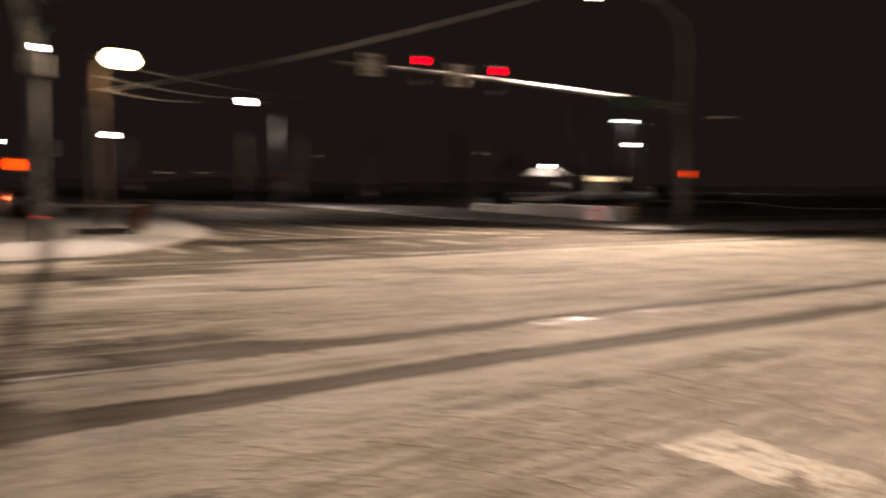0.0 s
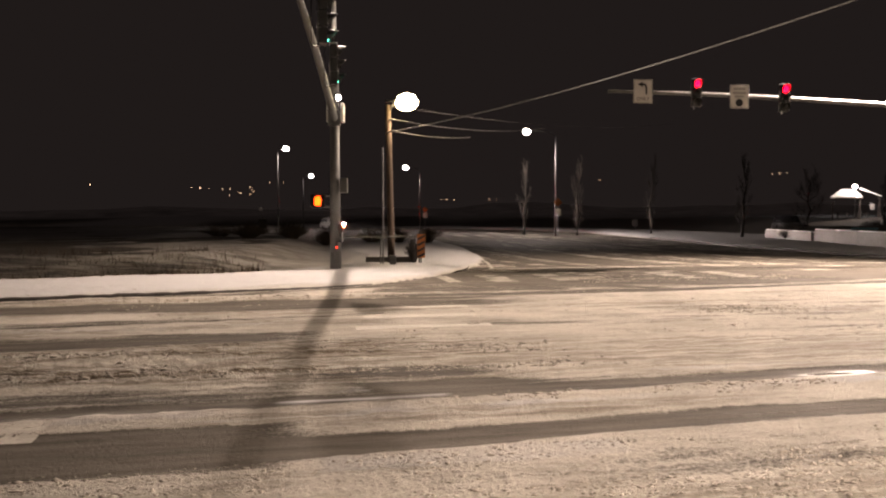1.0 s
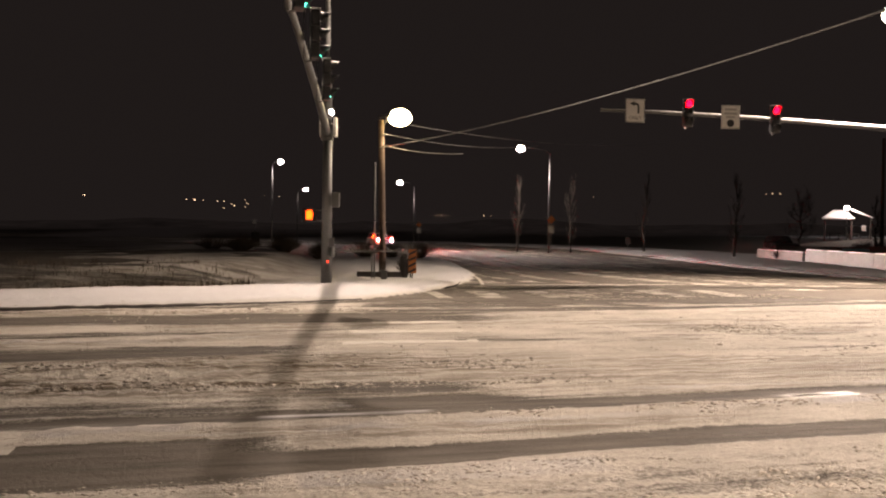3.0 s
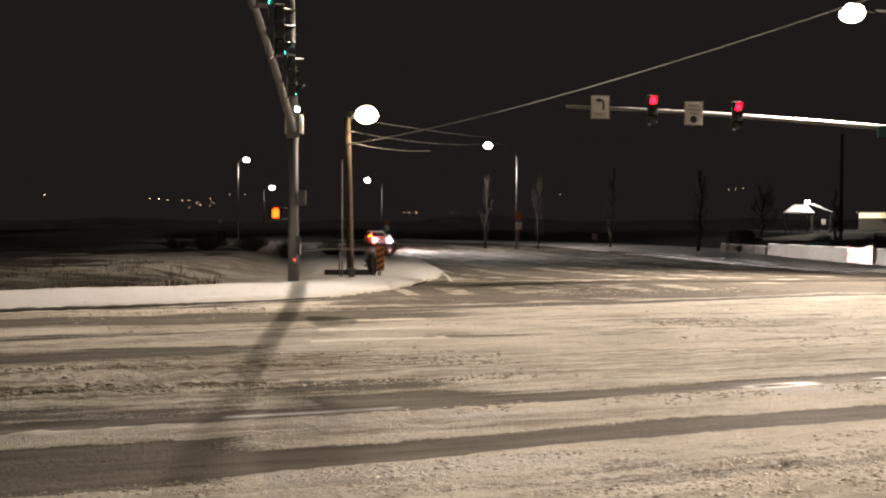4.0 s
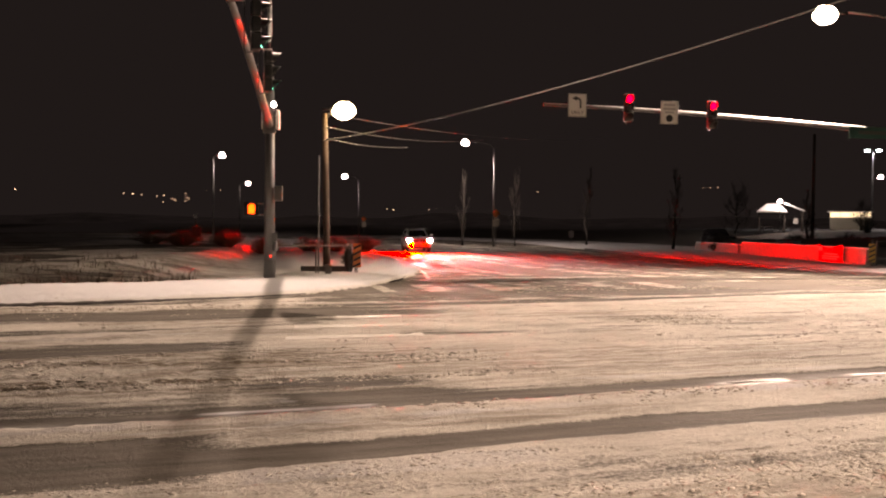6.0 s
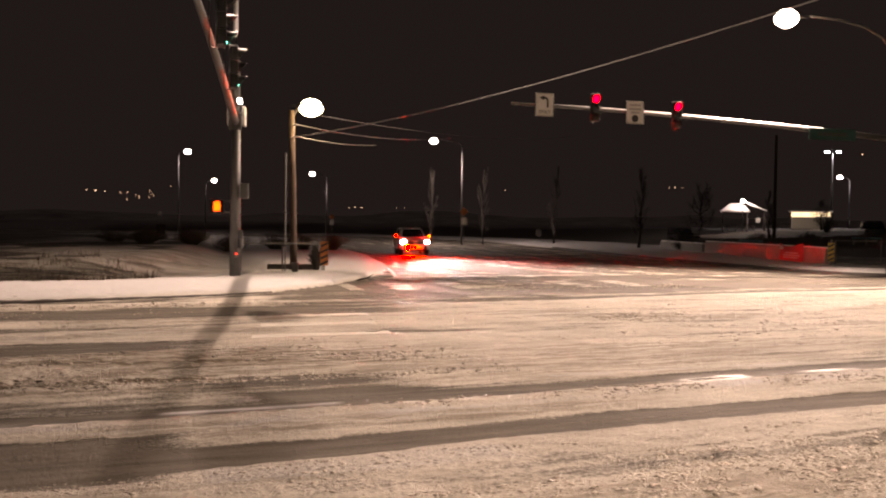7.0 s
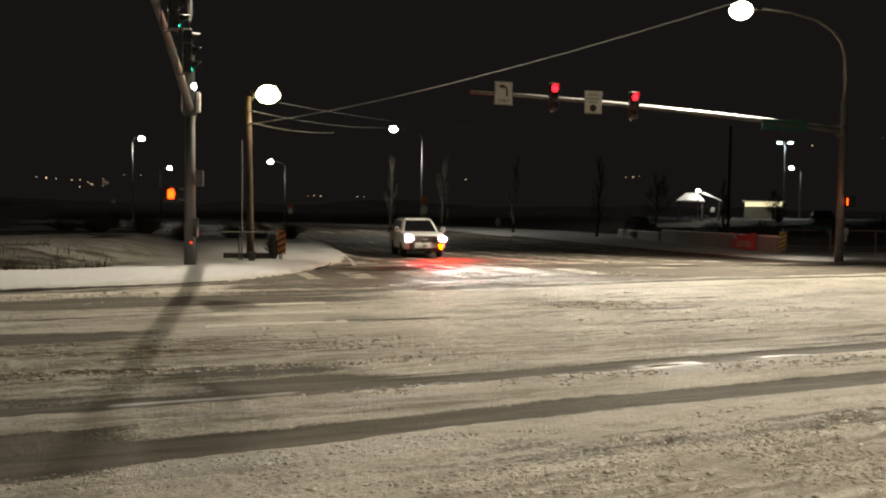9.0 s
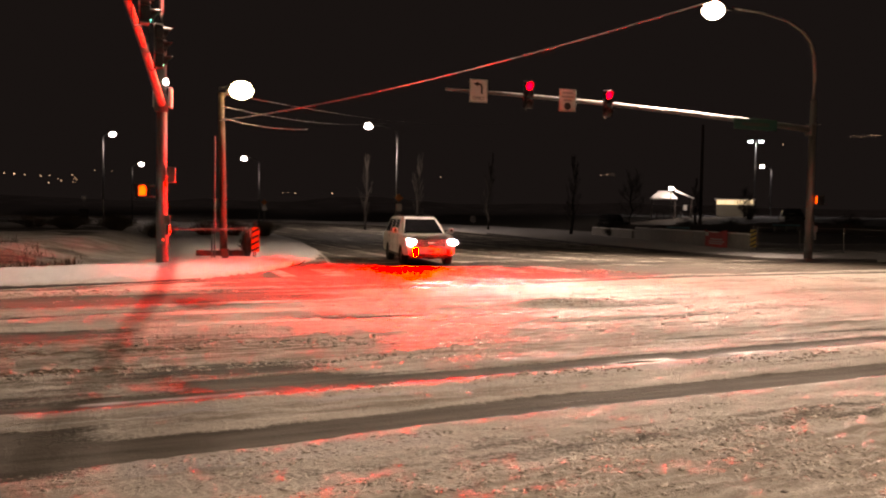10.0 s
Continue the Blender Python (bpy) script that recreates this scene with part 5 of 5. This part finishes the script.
# ---- loose snow clods ----
def clods():
    """Thousands of small angular crumbs, thrown up in drifts and lines by tyres."""
    r = np.random.default_rng(12)
    us, vs, ss = [], [], []

    def sow(n, u, v, size, keep=None):
        if keep is not None:
            k = keep(u, v) > r.random(len(u))
            u, v = u[k], v[k]
        us.append(u)
        vs.append(v)
        ss.append(np.minimum(0.032, size * r.lognormal(0, 0.42, len(u))))

    n = 90000
    patch = lambda u, v: smooth(0.38, 0.62, fbm(u * 0.9, v * 1.6, 131)) * (0.25 + 0.75 * smooth(1, 7, u))
    sow(n, r.uniform(-3, 15, n), r.uniform(1.8, 7.0, n), 0.0095, patch)
    n = 9000
    lines = lambda u, v: smooth(0.5, 0.7, fbm(u * 0.35, v * 3.2, 141))
    sow(n, r.uniform(-13, 4, n), r.uniform(10.2, 13.1, n), 0.017, lines)
    n = 12000
    sow(n, r.uniform(-4, 26, n), r.uniform(10.2, 22, n), 0.013, lambda u, v: smooth(0.55, 0.75, fbm(u * 0.5, v * 2.2, 151)))
    n = 700
    sow(n, r.uniform(1.5, 14, n), 8.75 + r.normal(0, 0.14, n), 0.016, lambda u, v: smooth(0.4, 0.6, fbm(u * 1.2, v * 0.0, 161)))
    n = 700
    sow(n, 11.5 + r.normal(0, 1.5, n), 13.8 + r.normal(0, 0.8, n), 0.016, lambda u, v: smooth(0.5, 0.65, fbm(u * 0.8, v * 3.0, 172)))
    n = 1100
    sow(n, 9.6 + r.normal(0, 0.9, n), 15.7 + r.normal(0, 0.4, n), 0.017, lambda u, v: smooth(0.4, 0.6, fbm(u * 1.0, v * 3.0, 171)))
    n = 900
    sow(n, r.uniform(-14, 3, n), 20.2 + 0.18 * 1 + r.normal(0, 0.3, n), 0.02)
    n = 1500
    sow(n, r.uniform(9, 17, n), r.uniform(22.8, 25.5, n), 0.022, lambda u, v: smooth(0.48, 0.65, fbm(u * 0.7, v * 1.8, 181)))
    u, v, s = np.concatenate(us), np.concatenate(vs), np.concatenate(ss)
    z = ground_fields(u, v)[0]
    x, y = EU.x * u + EV.x * v, EU.y * u + EV.y * v
    n = len(u)
    octa = np.array([(1, 0, 0), (0, 1, 0), (-1, 0, 0), (0, -1, 0), (0, 0, 1), (0, 0, -1)], float)
    turn = r.normal(0.52, 0.45, n)
    shape = octa[None] * np.stack([r.uniform(0.9, 2.8, n), r.uniform(0.7, 1.2, n), r.uniform(0.4, 0.75, n)], -1)[:, None, :] * (1 + r.uniform(-0.3, 0.3, (n, 6, 1)))
    c, d = np.cos(turn)[:, None], np.sin(turn)[:, None]
    px, py = shape[..., 0] * c - shape[..., 1] * d, shape[..., 0] * d + shape[..., 1] * c
    co = np.stack([x[:, None] + px * s[:, None], y[:, None] + py * s[:, None], z[:, None] + (shape[..., 2] + 0.15) * s[:, None]], -1).reshape(-1, 3)
    tri = np.array([(0, 1, 4), (1, 2, 4), (2, 3, 4), (3, 0, 4), (1, 0, 5), (2, 1, 5), (3, 2, 5), (0, 3, 5)])
    faces = (np.arange(n)[:, None, None] * 6 + tri[None]).reshape(-1, 3)
    me = bpy.data.meshes.new("snow_clods")
    me.vertices.add(len(co))
    me.vertices.foreach_set("co", co.astype(np.float32).ravel())
    me.loops.add(faces.size)
    me.loops.foreach_set("vertex_index", faces.astype(np.int32).ravel())
    me.polygons.add(len(faces))
    me.polygons.foreach_set("loop_start", np.arange(0, faces.size, 3, dtype=np.int32))
    me.update(calc_edges=True)
    me.materials.append(CLOD)
    tagged(new("snow_clods", me), "small clods of dirty frozen snow on the road", "snow clods", kind="stuff")


clods()


# ---- the white SUV; its nose is at y = 0 and points to -y ----
def suv():
    root = empty("suv", pose(0, 0, 0), "white full-size SUV with lit headlamps and red flashers", "car")
    # lower body: side outline with wheel openings, drawn across
    out = [(0.10, 0.42), (0.02, 0.55), (0.0, 0.80), (0.06, 1.02), (0.22, 1.10), (0.9, 1.165), (1.45, 1.20), (5.05, 1.22), (5.16, 1.0), (5.17, 0.55), (5.05, 0.42)]
    arch = lambda c: [(c + 0.47 * math.cos(a), 0.40 + 0.47 * math.sin(a)) for a in (math.pi * k / 10 for k in range(11))]
    out += arch(4.02) + arch(1.02)
    bm = B()
    lo, hi = [bm.verts.new((-1.0, y, z)) for y, z in out], [bm.verts.new((1.0, y, z)) for y, z in out]
    sides = [bm.faces.new(lo[::-1]), bm.faces.new(hi)]
    for i in range(len(out)):
        j = (i + 1) % len(out)
        bm.faces.new((lo[i], lo[j], hi[j], hi[i]))
    bmesh.ops.bevel(bm, geom=[e for f in sides for e in f.edges], offset=0.05, segments=2, affect="EDGES")
    for v in bm.verts:
        if v.co.y < 0.9:
            v.co.x *= 1 - 0.075 * (1 - v.co.y / 0.9) ** 2
    part("body", bm, CARWHITE, root)
    bm = B()
    box(bm, (1.5, 4.6, 0.25), (0, 2.6, 0.42))
    part("underbody", bm, PLASTIC, root)
    # cabin
    b0, t0 = [(-0.93, 1.32), (0.93, 1.32), (0.94, 5.10), (-0.94, 5.10)], [(-0.66, 2.25), (0.66, 2.25), (0.70, 4.90), (-0.70, 4.90)]
    ZB, ZT = 1.17, 1.85
    bm = B()
    lo, hi = [bm.verts.new((*p, ZB)) for p in b0], [bm.verts.new((*p, ZT)) for p in t0]
    bm.faces.new(lo[::-1])
    bm.faces.new(hi)
    for k in range(4):
        bm.faces.new((lo[k], lo[(k + 1) % 4], hi[(k + 1) % 4], hi[k]))
    bmesh.ops.bevel(bm, geom=[e for e in bm.edges if any(v in hi for v in e.verts)], offset=0.06, segments=3, affect="EDGES")
    part("cabin", bm, CARWHITE, root, smooth=False)

    def quad(side, s0, s1, h0, h1):
        """Corners on a cabin side, by shares along it and up it."""
        a, b = side, (side + 1) % 4
        def at(s, h):
            p = Vector((*b0[a], ZB)).lerp(Vector((*b0[b], ZB)), s)
            q = Vector((*t0[a], ZT)).lerp(Vector((*t0[b], ZT)), s)
            return p.lerp(q, h)
        return [at(s0, h0), at(s1, h0), at(s1, h1), at(s0, h1)]

    bm = B()
    slab(bm, quad(0, 0.07, 0.93, 0.06, 0.86), 0.008)
    part("windscreen", bm, GLASSDARK, root, "dark windscreen")
    for side in (1, 3):
        for s0, s1 in ((0.16, 0.40), (0.43, 0.66), (0.69, 0.94)) if side == 1 else ((0.06, 0.31), (0.34, 0.57), (0.60, 0.84)):
            bm = B()
            slab(bm, quad(side, s0, s1, 0.08, 0.84), 0.008)
            part("side_window", bm, GLASSDARK, root, "dark side window")
    bm = B()
    slab(bm, quad(2, 0.1, 0.9, 0.1, 0.85), 0.008)
    part("rear_window", bm, GLASSDARK, root)
    for s in (-1, 1):
        bm = B()
        tube(bm, [(s * 0.60, 2.5, 1.85), (s * 0.60, 2.62, 1.90), (s * 0.61, 4.5, 1.90), (s * 0.61, 4.65, 1.85)], 0.02, 8)
        part("roof_rail", bm, PLASTIC, root)
    bm = B()
    slab(bm, [(-0.70, 0.28, 1.112), (0.70, 0.28, 1.112), (0.62, 1.36, 1.196), (-0.62, 1.36, 1.196)], 0.028)
    bmesh.ops.bevel(bm, geom=list(bm.edges), offset=0.012, segments=2, affect="EDGES")
    part("bonnet", bm, CARWHITE, root, "raised white bonnet")
    bm = B()
    tube(bm, [(-0.55, 1.30, 1.225), (0.0, 1.24, 1.232), (0.55, 1.30, 1.225)], 0.014, 6)
    part("wiper", bm, PLASTIC, root)
    # nose
    bm = B()
    box(bm, (1.12, 0.06, 0.30), (0, 0.0, 0.90), 0.02)
    grille = part("grille", bm, PLASTIC, root, "black grille")
    for z in (0.81, 0.90, 0.99):
        bm = B()
        box(bm, (1.08, 0.02, 0.02), (0, -0.035, z), 0.004)
        part("grille_bar", bm, CHROME, grille)
    bm = B()
    box(bm, (0.26, 0.02, 0.09), (0, -0.042, 0.90), 0.01)
    part("badge", bm, CHROME, grille)
    bm = B()
    box(bm, (1.86, 0.16, 0.26), (0, 0.04, 0.60), 0.05)
    part("front_bumper", bm, CARWHITE, root)
    bm = B()
    box(bm, (1.5, 0.10, 0.14), (0, 0.03, 0.45), 0.03)
    part("air_dam", bm, PLASTIC, root)
    bm = B()
    box(bm, (0.31, 0.012, 0.155), (0, -0.05, 0.58), 0.003)
    plate = part("number_plate", bm, SIGNWHITE, root, "pale number plate")
    bm = B()
    box(bm, (0.22, 0.006, 0.05), (0, -0.058, 0.58))
    part("bar", bm, SIGNBLACK, plate)
    for s in (-1, 1):
        bm = B()
        # round hood, closed behind, with louvres added to hold the beam low and aside
        n = 24
        rings = [[bm.verts.new((s * 0.79 + 0.19 * math.cos(2 * math.pi * k / n), y, 0.92 + 0.125 * math.sin(2 * math.pi * k / n))) for k in range(n)] for y in (0.06, -0.16)]
        for k in range(n):
            bm.faces.new((rings[0][k], rings[0][(k + 1) % n], rings[1][(k + 1) % n], rings[1][k]))
        bm.faces.new(rings[0])
        for k in range(7):
            z = 0.83 + 0.030 * k
            half = 0.185 * math.sqrt(max(0.05, 1 - ((z - 0.92) / 0.122) ** 2))
            box(bm, (2 * half, 0.14, 0.003), (s * 0.79, -0.085, z))
        for k in range(-2, 3):
            box(bm, (0.004, 0.14, 0.21), (s * 0.79 + 0.07 * k, -0.085, 0.92), 0.0, Matrix.Rotation(radians(16), 4, "Z"))
        lamp = part("headlamp", bm, PLASTIC, root)
        bm = B()
        bmesh.ops.create_uvsphere(bm, u_segments=20, v_segments=10, radius=0.5, matrix=Matrix.Translation((s * 0.79, 0.02, 0.915)) @ Matrix.Diagonal((0.33, 0.06, 0.19, 1)))
        part("lens", bm, GLOW_HEAD, lamp, "glowing white headlamp lens")
        bm = B()
        box(bm, (0.07, 0.22, 0.06), (s * 1.0, 1.52, 1.26), 0.01)
        box(bm, (0.20, 0.13, 0.22), (s * 1.13, 1.50, 1.32), 0.04)
        part("wing_mirror", bm, CARWHITE, root)
        for y in (2.55, 3.62):
            bm = B()
            box(bm, (0.02, 0.18, 0.03), (s * 1.005, y, 1.06), 0.006)
            part("door_handle", bm, CHROME, root)
        for y in (1.62, 2.72, 3.45):
            bm = B()
            box(bm, (0.006, 0.012, 0.62), (s * 1.0015, y, 0.86))
            part("door_gap", bm, PLASTIC, root)
        bm = B()
        box(bm, (0.03, 2.0, 0.08), (s * 1.0, 2.5, 0.40), 0.01)
        part("running_board", bm, PLASTIC, root)
        bm = B()
        box(bm, (0.16, 0.05, 0.30), (s * 0.9, 5.15, 0.98), 0.015)
        part("tail_lamp", bm, REDPAINT, root, "red tail lamp")
    # wheels
    wheels = []
    for x, y in ((-0.86, 1.02), (0.86, 1.02), (-0.86, 4.02), (0.86, 4.02)):
        bm = B()
        prof = [(0.24, -0.13), (0.36, -0.135), (0.395, -0.10), (0.40, 0), (0.395, 0.10), (0.36, 0.135), (0.24, 0.13)]
        n = 28
        g = [[bm.verts.new((w, r * math.cos(2 * math.pi * k / n), r * math.sin(2 * math.pi * k / n))) for r, w in prof] for k in range(n)]
        for k in range(n):
            for i in range(len(prof) - 1):
                bm.faces.new((g[k][i], g[(k + 1) % n][i], g[(k + 1) % n][i + 1], g[k][i + 1]))
        wheel = part("wheel", bm, RUBBER, root, "black snowy tyre", True)
        wheel.matrix_basis = pose(x, y, 0.40)
        bm = B()
        rod(bm, (-0.10, 0, 0), (0.10, 0, 0), 0.07, sides=14)
        for k in range(6):
            a = 2 * math.pi * k / 6
            box(bm, (0.16, 0.06, 0.22), (0, 0.15 * -math.sin(a), 0.15 * math.cos(a)), 0.0, Matrix.Rotation(a, 4, "X"))
        rim = part("rim", bm, RIM, wheel)
        bm = B()
        tube(bm, [(0, 0.245 * math.cos(2 * math.pi * k / 24), 0.245 * math.sin(2 * math.pi * k / 24)) for k in range(24)] + [(0, 0.245, 0.0001)], 0.02, 6)
        part("rim_edge", bm, RIM, wheel)
        wheels.append((wheel, x, y))
    # rotating red flashers: a lit face on a dark turning drum inside an open hood
    flashers = []
    for x, y, z, r, m, centre in ((-0.62, -0.13, 0.56, 0.16, GLOW_FLASH_A, 7.63), (0.66, -0.13, 0.56, 0.10, GLOW_FLASH_B, 8.14), (-1.13, 1.37, 1.33, 0.07, GLOW_FLASH_M, 7.90), (1.13, 1.37, 1.33, 0.055, GLOW_FLASH_M, 7.90)):
        bm = B()
        # round hood, closed behind, open in front
        n = 28
        arc = [radians(-28 + 236 * k / n) for k in range(n + 1)]
        for r0 in (0.80 * r,):
            lo = [bm.verts.new((x + r0 * math.cos(a), y + r0 * math.sin(a), z - 0.92 * r)) for a in arc]
            hi = [bm.verts.new((x + r0 * math.cos(a), y + r0 * math.sin(a), z + 0.92 * r)) for a in arc]
            for k in range(n):
                bm.faces.new((lo[k], lo[k + 1], hi[k + 1], hi[k]))
        bmesh.ops.solidify(bm, geom=bm.faces[:], thickness=-0.006)
        for zz in (-1, 1):
            rod(bm, (x, y, z + zz * 0.92 * r), (x, y, z + zz * 0.98 * r), 0.86 * r, sides=28)
        part("flasher_hood", bm, PLASTIC, root)
        bm = B()
        rod(bm, (0, 0, -0.84 * r), (0, 0, 0.84 * r), 0.735 * r, sides=32)
        drum = part("flasher_drum", bm, PLASTIC, root)
        drum.matrix_basis = pose(x, y, z)
        bm = B()
        arc = [radians(-109 + 38 * k / 8) for k in range(9)]
        lo = [bm.verts.new((0.75 * r * math.cos(a), 0.75 * r * math.sin(a), -0.8 * r)) for a in arc]
        hi = [bm.verts.new((0.75 * r * math.cos(a), 0.75 * r * math.sin(a), 0.8 * r)) for a in arc]
        for k in range(8):
            bm.faces.new((lo[k], lo[k + 1], hi[k + 1], hi[k]))
        bmesh.ops.solidify(bm, geom=bm.faces[:], thickness=0.004)
        part("lit_face", bm, m, drum, "glowing red flasher face")
        flashers.append((drum, x, y, z, centre))
    return root, wheels, flashers


car, WHEELS, FLASHERS = suv()

# seconds, bearing from the standpoint (degrees left of ahead), metres away, turn
DRIVE = [(0.0, 28.3, 124.0, 48), (0.9, 26.5, 114.0, 46), (1.5, 25.35, 107.5, 44), (2.5, 23.45, 97.5, 40), (3.8, 20.75, 85.5, 33), (4.5, 19.35, 79.0, 29), (5.0, 18.35, 73.5, 26), (5.7, 16.55, 65.0, 23.5), (6.3, 15.3, 58.5, 22), (6.8, 14.26, 53.6, 21), (7.5, 12.9, 47.0, 19.5), (7.9, 12.15, 44.0, 18.5), (8.5, 11.1, 39.7, 17.5), (9.0, 10.15, 36.2, 20), (9.5, 9.1, 32.6, 20.5), (10.0, 7.85, 29.4, 20.5)]


def drive_place(b, d):
    return -0.17 - d * math.sin(radians(b)), 0.38 + d * math.cos(radians(b))


def motions():
    rows = []
    for t, b, d, turn in DRIVE:
        x, y = drive_place(b, d)
        rows.append((t, pose(x, y, level(x, y) - 0.01, 0, 0, turn)))
    walk(car, rows)
    # the wheels roll as far as the car goes
    ts = [k / 30 for k in range(301)]
    px = np.interp(ts, [r[0] for r in rows], [r[1].translation.x for r in rows])
    py = np.interp(ts, [r[0] for r in rows], [r[1].translation.y for r in rows])
    gone = np.concatenate([[0], np.cumsum(np.hypot(np.diff(px), np.diff(py)))])
    for wheel, x, y in WHEELS:
        walk(wheel, [(t, pose(x, y, 0.40, math.degrees(g / 0.40), 0, 0)) for t, g in zip(ts, gone)])
    # the flasher drums turn once in 0.8 s
    for drum, x, y, z, centre in FLASHERS:
        walk(drum, [(k / 10, pose(x, y, z, 0, 0, 450 * (k / 10 - centre))) for k in range(101)])


motions()
